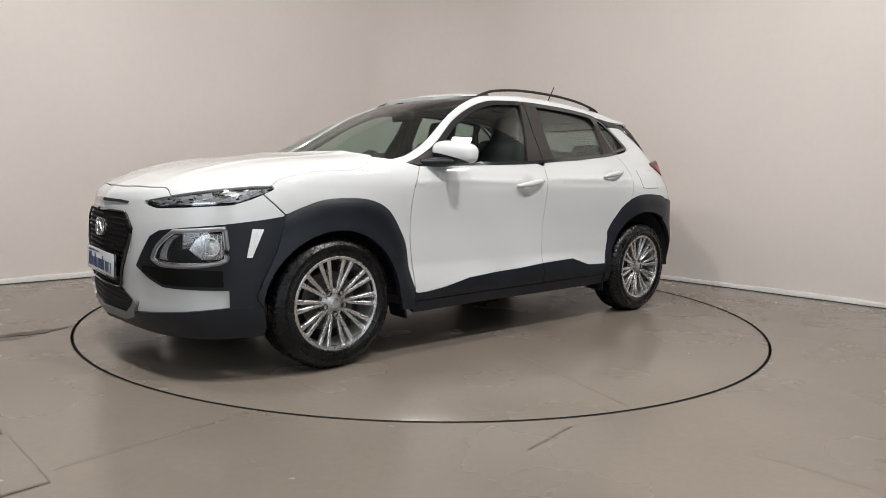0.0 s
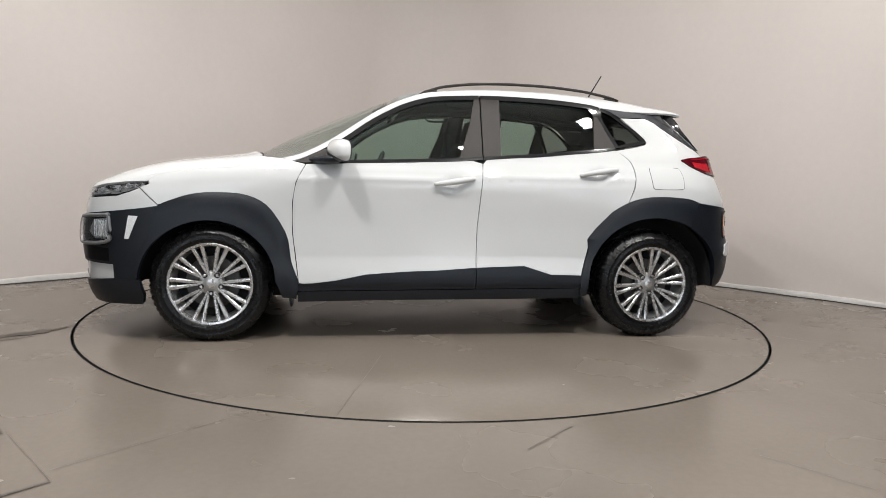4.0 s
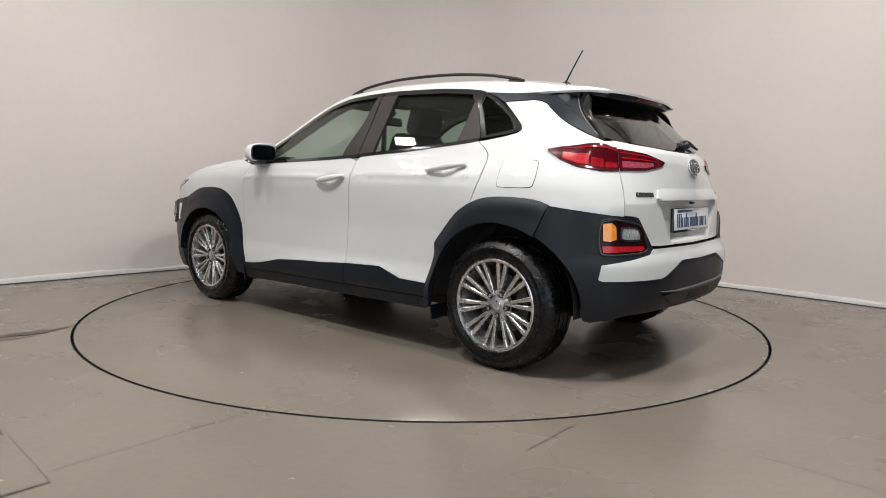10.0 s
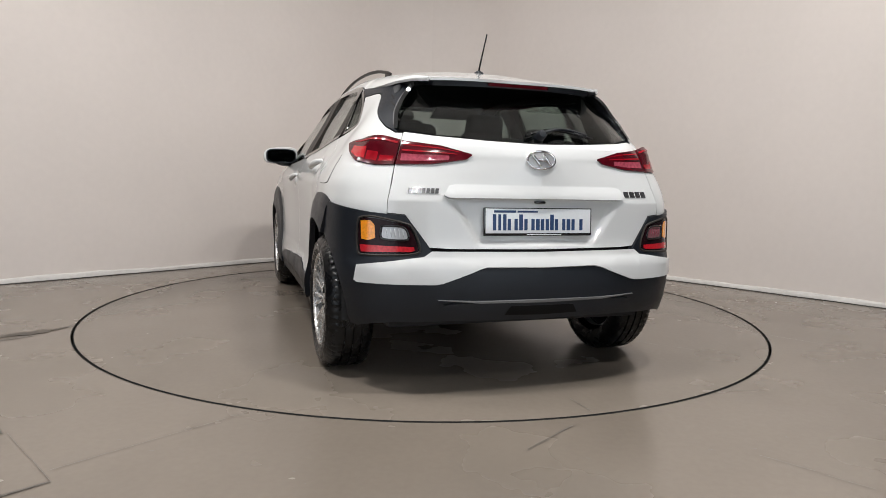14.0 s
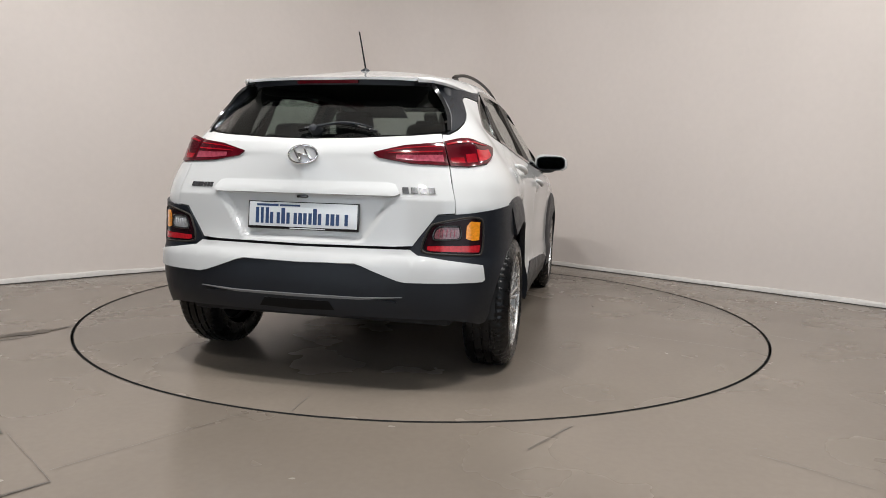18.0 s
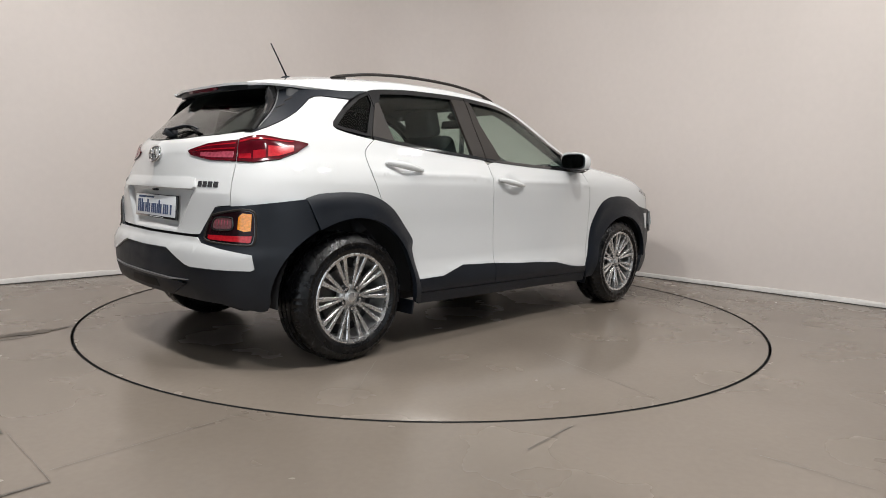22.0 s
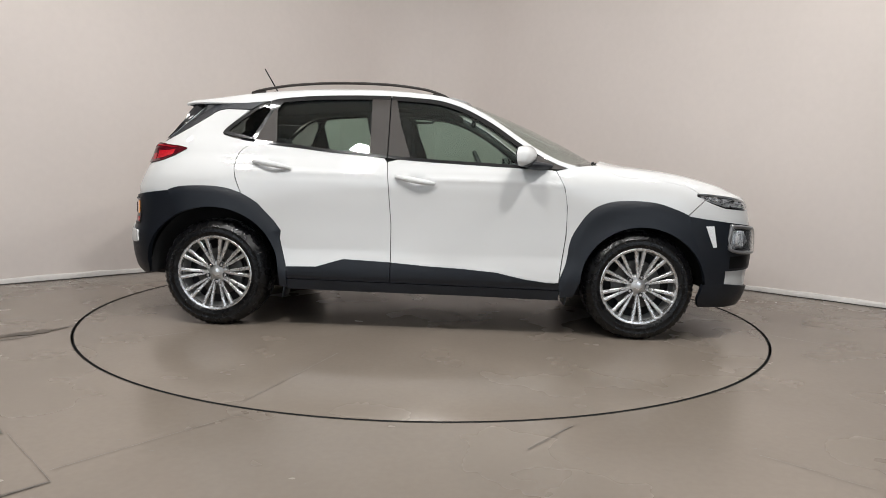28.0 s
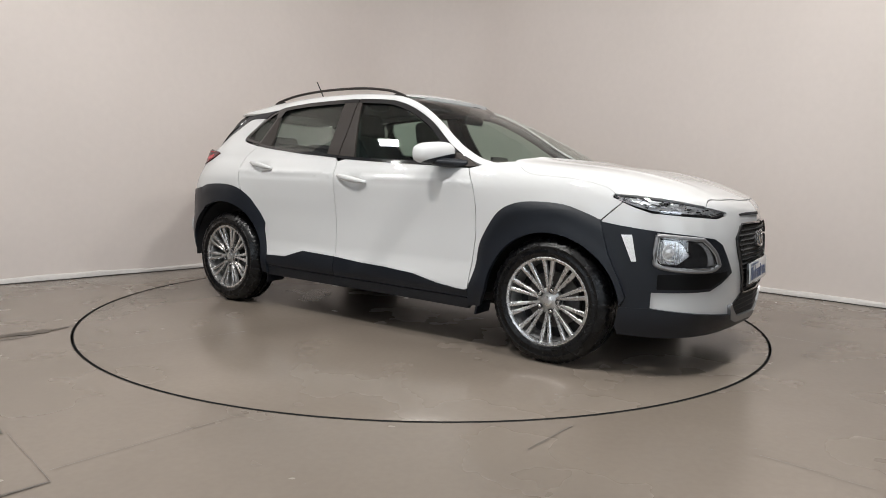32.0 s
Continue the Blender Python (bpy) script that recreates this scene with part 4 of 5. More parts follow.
def build_wheel_meshes():
    meshes = {}
    def mesh(name, bm, mat):
        ob = part(name, bm, mat)
        me = ob.data
        bpy.data.objects.remove(ob)
        meshes[name] = me
    # tyre: outer face towards +y
    w = .105
    prof = [(RIM_R - .006, -.02), (RIM_R + .004, -.004), (RIM_R + .012, .002), (RIM_R + .022, .0045), (RIM_R + .025, .007), (RIM_R + .030, .0072), (RIM_R + .033, .0055), (RIM_R + .055, .004), (RIM_R + .058, .0055), (RIM_R + .061, .0025), (RIM_R + .078, -.006), (TYRE_R - .012, -.022), (TYRE_R - .003, -.036), (TYRE_R, -.048)]
    for c in (-.075, -.115, -.155):
        prof += [(TYRE_R, c + .005), (TYRE_R - .008, c + .004), (TYRE_R - .008, c - .004), (TYRE_R, c - .005)]
    prof += [(TYRE_R, -.190), (TYRE_R - .012, -.208), (RIM_R + .05, -.222), (RIM_R, -.205)]
    v, f = revolve(prof, 180)
    v, m = np.array(v), len(prof)
    lug = [i for i, q in enumerate(prof) if q in ((TYRE_R - .012, -.022), (TYRE_R - .003, -.036), (TYRE_R, -.048))]
    for k in range(0, 180, 3):
        # cut the shoulder blocks of the tread
        for i in lug:
            v[k * m + i] *= (1 - .016, 1, 1 - .016)
    mesh("tyre", bm_of(v, f), RUBBER)
    prof = [(RIM_R + .002, -.012), (RIM_R + .006, -.004), (RIM_R, -.001), (RIM_R - .010, -.004), (RIM_R - .0145, -.020), (RIM_R - .010, -.03)]
    v, f = revolve(prof, 72)
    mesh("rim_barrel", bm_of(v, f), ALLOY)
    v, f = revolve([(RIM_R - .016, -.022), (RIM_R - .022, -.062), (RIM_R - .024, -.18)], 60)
    mesh("inner_barrel", bm_of(v, f), ALLOY_SHADED)
    # spokes: five fans of two pairs
    bm = bmesh.new()
    for g in range(5):
        for off, pair in ((-24.5, -1), (-11.5, 1), (11.5, -1), (24.5, 1)):
            a0 = 72 * g + 90 + (18 if off > 0 else -18) + ((-3.4 if pair < 0 else 3.4))
            a1 = 72 * g + 90 + off * 1.0 
            r0, r1 = .046, RIM_R - .008
            p0 = Vector((r0 * math.cos(radians(a0)), 0, r0 * math.sin(radians(a0))))
            p1 = Vector((r1 * math.cos(radians(a1)), 0, r1 * math.sin(radians(a1))))
            d = (p1 - p0).normalized()
            sd = Vector((-d.z, 0, d.x))
            n = 6
            rows = []
            for i in range(n + 1):
                t = i / n
                q = p0.lerp(p1, t)
                wd = .0062 + .0056 * t
                y = -.026 + .020 * t ** 1.3 - .004
                rows.append([bm.verts.new(q + sd * wd + Vector((0, y - .022, 0))), bm.verts.new(q + sd * wd + Vector((0, y - .004, 0))), bm.verts.new(q + sd * wd * .55 + Vector((0, y, 0))), bm.verts.new(q - sd * wd * .55 + Vector((0, y, 0))), bm.verts.new(q - sd * wd + Vector((0, y - .004, 0))), bm.verts.new(q - sd * wd + Vector((0, y - .022, 0)))])
            for a, b in zip(rows, rows[1:]):
                for i in range(5):
                    bm.faces.new((a[i], a[i + 1], b[i + 1], b[i]))
    bmesh.ops.recalc_face_normals(bm, faces=bm.faces[:])
    mesh("spokes", bm, ALLOY)
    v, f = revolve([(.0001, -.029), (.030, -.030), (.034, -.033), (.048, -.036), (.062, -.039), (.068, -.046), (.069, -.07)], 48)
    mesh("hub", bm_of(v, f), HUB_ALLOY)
    v, f = revolve([(.0001, -.0225), (.020, -.023), (.025, -.025), (.0265, -.034)], 40)
    mesh("centre_cap", bm_of(v, f), ALLOY)
    v, f = revolve([(.0001, -.025), (.006, -.025), (.0085, -.027), (.0085, -.045)], 6)
    mesh("lug_nut", bm_of(v, f), CHROME)
    # raised dark ring: the shade of the lug hole as colour
    v, f = revolve([(.0086, -.0310), (.0145, -.0285), (.0155, -.0275), (.0158, -.045)], 16)
    mesh("lug_well", bm_of(v, f), DARK)
    v, f = revolve([(.05, -.095), (.148, -.095), (.150, -.098), (.150, -.118), (.05, -.118)], 64)
    mesh("brake_disc", bm_of(v, f), STEEL)
    v, f = revolve([(.0001, -.125), (RIM_R - .024, -.125), (RIM_R - .024, -.14)], 48)
    mesh("backing", bm_of(v, f), DARK)
    return meshes


def build_wheels(car):
    m = build_wheel_meshes()
    for x in (AXLE_F, AXLE_R):
        for s in (1, -1):
            spin = {(AXLE_F, 1): 0, (AXLE_F, -1): 18, (AXLE_R, 1): 9, (AXLE_R, -1): 3}[(x, s)]
            wheel = part("wheel", m["rim_barrel"], ALLOY, car, "multi-spoke silver alloy wheel with black tyre", at=pose(x, s * (HUB_Y + .012), HUB_Z + .004, 0, spin, 0 if s > 0 else 180))
            for name, mat in (("tyre", RUBBER), ("inner_barrel", ALLOY_SHADED), ("spokes", ALLOY), ("hub", HUB_ALLOY), ("centre_cap", ALLOY), ("brake_disc", STEEL), ("backing", DARK)):
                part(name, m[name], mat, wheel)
            for k in range(5):
                a = radians(90 + 72 * k + 36)
                at = pose(.0572 * math.cos(a), 0, .0572 * math.sin(a))
                part("lug_nut", m["lug_nut"], CHROME, wheel, at=at)
                part("lug_well", m["lug_well"], DARK, wheel, at=at)
            # wheel-arch liner
            R = .42
            verts, faces = [], []
            ys = (.845 if x > 0 else .838, .60)
            for a in np.linspace(-3, 183, 30):
                for y in ys:
                    verts.append((x + R * math.cos(radians(a)), s * y, .335 + R * math.sin(radians(a))))
            faces = [(2 * i, 2 * i + 1, 2 * i + 3, 2 * i + 2) for i in range(29)]
            k = len(verts)
            verts.append((x, s * .60, .335))
            faces += [(2 * i + 1, k, 2 * i + 3) for i in range(29)]
            part("wheel_arch_liner", (verts, faces), DARK, car)


# ---- details of the car ----
def on_skin(skin, a, z, off=0.0, side=1):
    """A place on the skin, lifted off it."""
    a, z, e = np.atleast_1d(np.asarray(a, float)), np.atleast_1d(np.asarray(z, float)), .004
    p = skin(a, z)
    n = np.cross(skin(a + e, z) - skin(a - e, z), skin(a, z + e) - skin(a, z - e))
    n /= np.linalg.norm(n, axis=1, keepdims=True)
    n *= np.sign(np.sum(n * (p - np.stack([np.clip(p[:, 0], -1.2, 1), 0 * a, 0 * a + .55], 1)), 1))[:, None]
    return (p + n * off) * (1, side, 1)


def path_on(skin, pts, off=0.0, side=1):
    p = np.array([tuple(q) for q in pts], float)
    return on_skin(skin, p[:, 0], p[:, 1], off, side)


def mirrored(half, centre):
    """Half an outline that starts and ends at the middle line, closed by its mirror image."""
    return list(half) + [(2 * centre - a, z) for a, z in half[::-1] if abs(a - centre) > 1e-6]


def scaled(poly, k, kz=None):
    c = np.mean(poly, 0)
    return [tuple(c + (np.array(q) - c) * (k, kz or k)) for q in poly]


def oval(a, z, ra, rz, n=28):
    return [(a + ra * math.cos(2 * math.pi * k / n), z + rz * math.sin(2 * math.pi * k / n)) for k in range(n)]


def print_bars(words, right, up, face, origin):
    """Plain bars in place of lettering: (start, width, low, high) on a flat face."""
    bm = bmesh.new()
    o, r, u, f = Vector(origin), Vector(right), Vector(up), Vector(face)
    for x, w, lo, hi in words:
        vs = [bm.verts.new(o + r * q + u * h + f * d) for d in (0, .0012) for q, h in ((x, lo), (x + w, lo), (x + w, hi), (x, hi))]
        bm.faces.new(vs[4:])
        for i in range(4):
            bm.faces.new((vs[i], vs[(i + 1) % 4], vs[4 + (i + 1) % 4], vs[4 + i]))
    bmesh.ops.recalc_face_normals(bm, faces=bm.faces[:])
    return bm


def build_plate(parent, at, tilt, faces_front):
    """A show plate in a black holder, with plain bars for its print."""
    s = 1 if faces_front else -1
    m = pose(*at, 0, tilt, 0)
    holder = box((.014, .530, .124), bevel=.004)
    holder.transform(m)
    plate = part("number_plate", holder, GLOSS, parent, "white show plate with blue print in a black holder")
    face = box((.004, .516, .108), (s * .008, 0, .004), bevel=.0015)
    face.transform(m)
    part("plate_face", face, PLATE, plate)
    low, mid, top = -.040, .010, .030
    heavy = [(-.220, .105, .037, .047), (-.108, .098, .038, .046)]
    for x, wide, high in ((-.225, .064, top), (-.155, .048, mid), (-.102, .022, top), (-.075, .050, mid), (-.020, .022, mid), (.006, .040, mid), (.050, .022, top), (.076, .052, mid), (.133, .022, mid), (.160, .056, mid)):
        heavy += [(x, .0155, low, high), (x + wide - .0155, .0155, low, high)] if wide > .03 else [(x + .002, .018, low, high)]
        heavy += [(x + wide / 2 - .0065, .013, low, high)] if wide > .06 else []
    right = Vector((0, s, 0))
    for bars, mat, origin in ((heavy, INK, (s * .0101, 0, .003)), ([(-.06, .17, -.0575, -.0535)], PLATE, (s * .0071, 0, 0))):
        for bar in bars:
            bm = print_bars([bar], right, (0, 0, 1), (s, 0, 0), origin)
            bm.transform(m)
            part("print_bar", bm, mat, plate)


def badge(parent, skin, a, z, ra, rz, off):
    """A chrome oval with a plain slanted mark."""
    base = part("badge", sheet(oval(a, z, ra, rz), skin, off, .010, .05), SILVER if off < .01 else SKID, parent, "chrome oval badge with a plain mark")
    p = path_on(skin, oval(a, z, ra * .95, rz * .93, 40), off + .003)
    part("badge_ring", tube(np.vstack([p, p[:1]]), .0058, 8), CHROME, base)
    for dx, r in ((-.36, 0), (.36, 0)):
        line = [on_skin(skin, a + (dx * 1 + t * .26) * ra, z + t * rz * .62, off + .004)[0] for t in np.linspace(-1, 1, 7)]
        part("badge_bar", tube(line, .0070, 8), CHROME, base)
    line = [on_skin(skin, a + t * ra * .42, z + .14 * rz * t, off + .004)[0] for t in np.linspace(-1, 1, 7)]
    part("badge_bar", tube(line, .0055, 8), CHROME, base)


def build_front(car):
    put = lambda name, poly, mat, skin=around, parent=car, label="", **k: part(name, sheet(poly, skin, **k), mat, parent, label)
    # grille
    g = mirrored([(NOSE, .757), (2.36, .755), (2.308, .745), (2.246, .685), (2.276, .60), (2.355, .47), (2.385, .397), (NOSE, .394)], NOSE)
    grille = put("grille", g, GRILLE, off=.000, thick=.014, step=.05, label="black grille with angular mesh")
    bm = bmesh.new()
    spots = []
    for r, z in enumerate(np.arange(.418, .745, .025)):
        half = float(np.interp(z, (.40, .47, .60, .685, .75), (.24, .27, .345, .372, .31)))
        spots += [(NOSE + (k + .5 * (r % 2)) * .044, z) for k in range(-9, 10) if abs((k + .5 * (r % 2)) * .044) < half - .015]
    spots = np.array(spots)
    corners = [on_skin(around, spots[:, 0] + u, spots[:, 1] + v, h) for u, v, h in ((-.019, 0, .001), (0, -.0115, .001), (.019, 0, .001), (0, .0115, .001), (.005, .003, .010))]
    for k in range(len(spots)):
        vs = [bm.verts.new(c[k]) for c in corners]
        for i in range(4):
            bm.faces.new((vs[i], vs[(i + 1) % 4], vs[4]))
    bmesh.ops.recalc_face_normals(bm, faces=bm.faces[:])
    part("grille_mesh", bm, GRILLE, grille, smooth=False)
    p = path_on(around, spline(g + g[:1], 3), .008)
    part("grille_surround", tube(p, .006, 6), GLOSS, grille)
    badge(car, around, NOSE, .667, .080, .043, .011)
    put("air_slot", mirrored([(NOSE, .812), (2.41, .810), (2.318, .806), (2.326, .796), (2.41, .797), (NOSE, .797)], NOSE), GLOSS, off=.002, thick=.008, label="slim black air slot above the grille")
    build_plate(car, (2.143, 0, .492), -2, True)
    # lower intake and skid plate
    # not recessed: the shade inside the opening is put in by the dark colour
    put("lower_intake", mirrored([(NOSE, .400), (2.398, .396), (2.300, .360), (2.235, .325), (2.32, .265), (NOSE, .258)], NOSE), DARK, off=.003, thick=.01)
    bm = bmesh.new()
    for z in (.282, .308, .334, .360, .384):
        w = float(np.interp(z, (.27, .30, .33, .36, .40), (.30, .35, .38, .32, .25)))
        v, f = tube(path_on(around, [(a, z) for a in np.linspace(NOSE - w, NOSE + w, 24)], .002), .0035, 6)
        vs = [bm.verts.new(q) for q in v]
        for q in f:
            bm.faces.new([vs[i] for i in q])
    part("intake_bars", bm, GRILLE, car)
    put("front_skid_plate", mirrored([(NOSE, .274), (2.33, .279), (2.264, .322), (2.238, .354), (2.218, .345), (2.254, .272), (2.34, .246), (NOSE, .240)], NOSE), SILVER_TRIM, off=.016, thick=.02, step=.04, label="silver-grey skid plate")
    put("front_lip", mirrored([(NOSE, .242), (2.33, .246), (2.246, .296), (1.781, .354), (1.655, .349), (1.640, .26), (1.655, .214), (1.821, .210), (2.089, .212), (2.309, .217), (NOSE, .220)], NOSE), PLASTIC, off=.012, thick=.03, step=.05, label="black front bumper lip")
    for s in (1, -1):
        pod = put("front_lamp_pod", [(1.5565, .760), (1.64, .745), (1.791, .724), (1.93, .708), (2.055, .689), (2.107, .660), (2.200, .519), (2.114, .469), (2.042, .438), (1.780, .432), (1.779, .354), (1.662, .349), (1.6805, .40), (1.6555, .47), (1.6005, .60)], PLASTIC, side=s, off=.010, thick=.03, step=.04)
        bez = [(2.085, .563), (2.058, .618), (1.990, .684), (1.960, .692), (1.800, .707), (1.788, .700), (1.780, .585), (1.795, .560), (1.830, .549), (1.902, .540), (2.035, .538)]
        lamp = put("lower_headlight", bez, GLOSS, side=s, off=.014, thick=.012, step=.04, label="main headlight in a grey satin surround")
        ring = path_on(around, spline(scaled(bez, .965) + scaled(bez, .965)[:1], 3), .018, s)
        part("bezel_edge", tube(ring, .0105, 8), SILVER_TRIM, lamp, "grey satin lamp surround")
        put("reflector", [(2.040, .565), (2.005, .650), (1.975, .672), (1.905, .678), (1.897, .570), (1.95, .560)], GLOSS, side=s, off=.017, thick=.006, step=.04, parent=lamp)
        put("chrome_crescent", [(2.042, .567), (2.030, .610), (2.004, .652), (1.972, .674), (1.952, .674), (1.980, .652), (2.000, .615), (2.008, .580), (2.000, .562)], REFLECTOR, side=s, off=.019, thick=.006, step=.03, parent=lamp, label="bright chrome crescent")
        inner = path_on(around, spline(scaled(bez, .90, .885) + scaled(bez, .90, .885)[:1], 3), .0205, s)
        part("inner_frame", tube(inner, .0028, 6), LAMP_WHITE, lamp, "thin pale inner frame")
        put("reflector", [(1.918, .612), (1.890, .660), (1.865, .680), (1.808, .686), (1.800, .680), (1.796, .592), (1.808, .572), (1.875, .572)], REFLECTOR, side=s, off=.018, thick=.006, step=.03, parent=lamp, label="bright lamp reflector")
        for k in range(6):
            line = path_on(around, [(1.806 + .0135 * k, z) for z in np.linspace(.582, .676, 7)], .021, s)
            part("lens_flute", tube(line, .0022, 6), CLEAR, lamp)
        for a, z, r, mt in ((1.842, .626, .038, CLEAR),):
            q = on_skin(around, a, z, .019, s)[0]
            v, f = revolve([(.0001, .006), (r * .5, .004), (r * .85, -.004), (r, .006), (r * 1.12, .004)], 28)
            bm = bm_of(v, f)
            d = Vector((.72, .69 * s, 0)).normalized()
            bm.transform(Matrix.Translation(q) @ d.to_track_quat("Y", "Z").to_matrix().to_4x4())
            part("projector_bowl", bm, mt, lamp)
        edge = path_on(around, ((2.045, .556), (1.95, .551), (1.80, .558)), .021, s)
        part("chrome_line", tube(spline(edge, 4), .004, 6), CHROME, lamp)
        put("lamp_cover", scaled(bez, .955), LENS, side=s, off=.027, thick=.003, step=.05, parent=lamp, label="clear lamp cover")
        put("side_marker", [(1.694, .704), (1.650, .702), (1.696, .576), (1.716, .577)], LAMP_WHITE, side=s, off=.014, thick=.006, step=.04, parent=pod, label="white side reflector")
        put("pod_intake", [(2.155, .500), (2.10, .480), (2.04, .452), (1.80, .448), (1.80, .520), (1.90, .526), (2.06, .525), (2.15, .530)], GRILLE, side=s, off=.0115, thick=.006, step=.05, parent=pod)
        # upper daytime lamp
        hl = HEAD_TOP + HEAD_LOW[1:-1]
        head = put("headlight", hl, GLOSS, side=s, off=-.012, thick=.012, step=.04, label="slim daytime headlight with clear cover")
        for poly, mt in (([(2.10, .800), (1.95, .806), (1.80, .818), (1.81, .822), (1.95, .810), (2.10, .804)], REFLECTOR), ([(1.76, .842), (1.68, .862), (1.64, .878), (1.68, .880), (1.76, .866)], REFLECTOR)):
            put("lamp_strip", poly, mt, side=s, off=-.006, thick=.006, step=.03, parent=head)
        put("housing", scaled(hl, .93, .74), SILVER, side=s, off=-.0105, thick=.004, step=.04, parent=head, label="silver inner housing")
        hi, lo = (lambda a: z_at(a, HEAD_TOP) - .005), (lambda a: z_at(a, HEAD_LOW) + .005)
        rng = random.Random(17)
        quads = []
        for k in range(84):
            # broken bright facets in a dark housing
            a, f0 = rng.uniform(1.66, 2.09), rng.uniform(.04, .80)
            w, fh, lean = rng.uniform(.006, .030), rng.uniform(.06, .20), rng.uniform(-.012, .022)
            h = hi(a) - lo(a)
            tilt = [rng.uniform(-.009, .001) for _ in range(3)]
            if h > .016:
                quads += [(a, lo(a) + f0 * h, tilt[0]), (a - w, lo(a - w) + f0 * h, tilt[1]), (a - w - lean, lo(a - w) + (f0 + fh) * h, tilt[2]), (a - lean, lo(a) + (f0 + fh) * h, tilt[0] + tilt[2] - tilt[1])]
        q = np.array(quads)
        p0, p1 = on_skin(around, q[:, 0], q[:, 1], 0, s), on_skin(around, q[:, 0], q[:, 1], 1, s)
        vs = p0 + (p1 - p0) * np.clip(q[:, 2:], -.011, .001)
        for m, mt in ((0, REFLECTOR), (1, CLEAR), (2, GLOSS)):
            pick = [k for k in range(len(q) // 4) if (0, 2, 1, 2, 0)[k % 5] == m]
            part("lamp_facets", (np.concatenate([vs[4 * k:4 * k + 4] for k in pick]), [(4 * i, 4 * i + 1, 4 * i + 2, 4 * i + 3) for i in range(len(pick))]), mt, head, smooth=False)
        put("lamp_cover", hl, LENS, side=s, off=.002, thick=.003, step=.05, parent=head, label="clear lamp cover")


def build_rear(car, tailgate):
    put = lambda name, poly, mat, skin=around, parent=car, label="", **k: part(name, sheet(poly, skin, **k), mat, parent, label)
    arc_r = [q for q in arc(AXLE_R, .335, .405, 100, 172, 14) if q[0] < -1.505]
    half = [(TAIL, .628), (-2.036, .632), (-1.932, .788), (-1.80, .800), (-1.555, .834), (-1.501, .690)] + arc_r + [(-1.700, .345), (-1.712, .312), (-1.74, .306), (-1.82, .326), (-1.90, .340), (-2.10, .345), (TAIL, .342)]
    put("rear_bumper_cladding", mirrored(half, TAIL), PLASTIC, off=.010, thick=.03, step=.045, label="black plastic rear bumper cladding")
    white = mirrored([(TAIL, .634), (-2.03, .638), (-2.005, .610), (-1.90, .590), (-1.768, .572), (-1.758, .510), (-1.772, .502), (-2.055, .502), (-2.085, .508), (-2.225, .562), (-2.26, .569), (TAIL, .566)], TAIL)
    put("rear_bumper", white, PAINT, off=.018, thick=.02, step=.04)
    put("rear_skid_panel", mirrored([(TAIL, .420), (-2.155, .424), (-2.085, .418), (-2.13, .395), (-2.22, .352), (TAIL, .348)], TAIL), PLASTIC, off=.020, thick=.03, step=.05)
    # grey sliver drawn for the highlight along the skid panel's upper edge
    put("skid_highlight", mirrored([(TAIL, .432), (TAIL + .30, .432), (TAIL + .47, .440), (TAIL + .30, .424), (TAIL, .421)], TAIL), SKID, off=.0225, thick=.012, step=.03, label="thin grey plate painted as the edge highlight across the bumper")
    put("tow_recess", mirrored([(TAIL, .408), (TAIL + .16, .408), (TAIL + .19, .372), (TAIL, .368)], TAIL), GRILLE, off=.0215, thick=.008, step=.03)
    for s in (1, -1):
        # lamps in the bumper corners
        ln = sm([(-1.775, .780), (-1.819, .781), (-1.925, .757), (-1.957, .735), (-1.987, .652), (-1.972, .628), (-1.90, .620), (-1.785, .616), (-1.760, .632), (-1.752, .700), (-1.757, .765), (-1.775, .780)], 4)[:-1]
        lamp = put("rear_bumper_lamp", ln, GLOSS, side=s, off=.0105, thick=.012, step=.04, label="indicator and reversing lamp unit in the bumper")
        put("lamp_body", scaled(ln, .93, .92), SMOKE, side=s, off=.0115, thick=.008, step=.03, parent=lamp, label="smoked dark red lamp body")
        part("lamp_rim", tube(path_on(around, ln + ln[:1], .0115, s), .005, 6), SATIN, lamp)
        lens = sm([(-1.852, .738), (-1.905, .738), (-1.930, .728), (-1.940, .696), (-1.925, .688), (-1.866, .690), (-1.850, .700), (-1.852, .738)], 4)[:-1]
        part("lens_frame", tube(path_on(around, scaled(lens, 1.12, 1.2) + scaled(lens, 1.12, 1.2)[:1], .013, s), .0045, 6), GLOSS, lamp)
        put("reversing_lens", lens, SILVER if s > 0 else FOG, side=s, off=.0135, thick=.008, step=.03, parent=lamp, label="clear reversing lens" if s > 0 else "smoky red fog lens")
        for k in range(5):
            a0 = -1.866 - .014 * k
            part("lens_flute", tube(path_on(around, [(a0, .730), (a0 - .004, .697)], .0142, s), .0018, 6), CLEAR if s > 0 else PINK, lamp)
        put("indicator_lens", [(-1.768, .762), (-1.806, .765), (-1.822, .745), (-1.826, .690), (-1.800, .680), (-1.772, .684)], AMBER, side=s, off=.0135, thick=.008, step=.03, parent=lamp, label="amber indicator lens")
        put("reflector_strip", [(-1.768, .660), (-1.965, .656), (-1.968, .640), (-1.955, .635), (-1.774, .629)], RED_BRIGHT, side=s, off=.0135, thick=.008, step=.03, parent=lamp, label="red reflector strip")
        # tail lamps, split by the tailgate seam
        up = lambda a: float(np.interp(-a, (1.524, 1.591, 1.789, 2.031, 2.182), (1.096, 1.108, 1.110, 1.086, 1.052)))
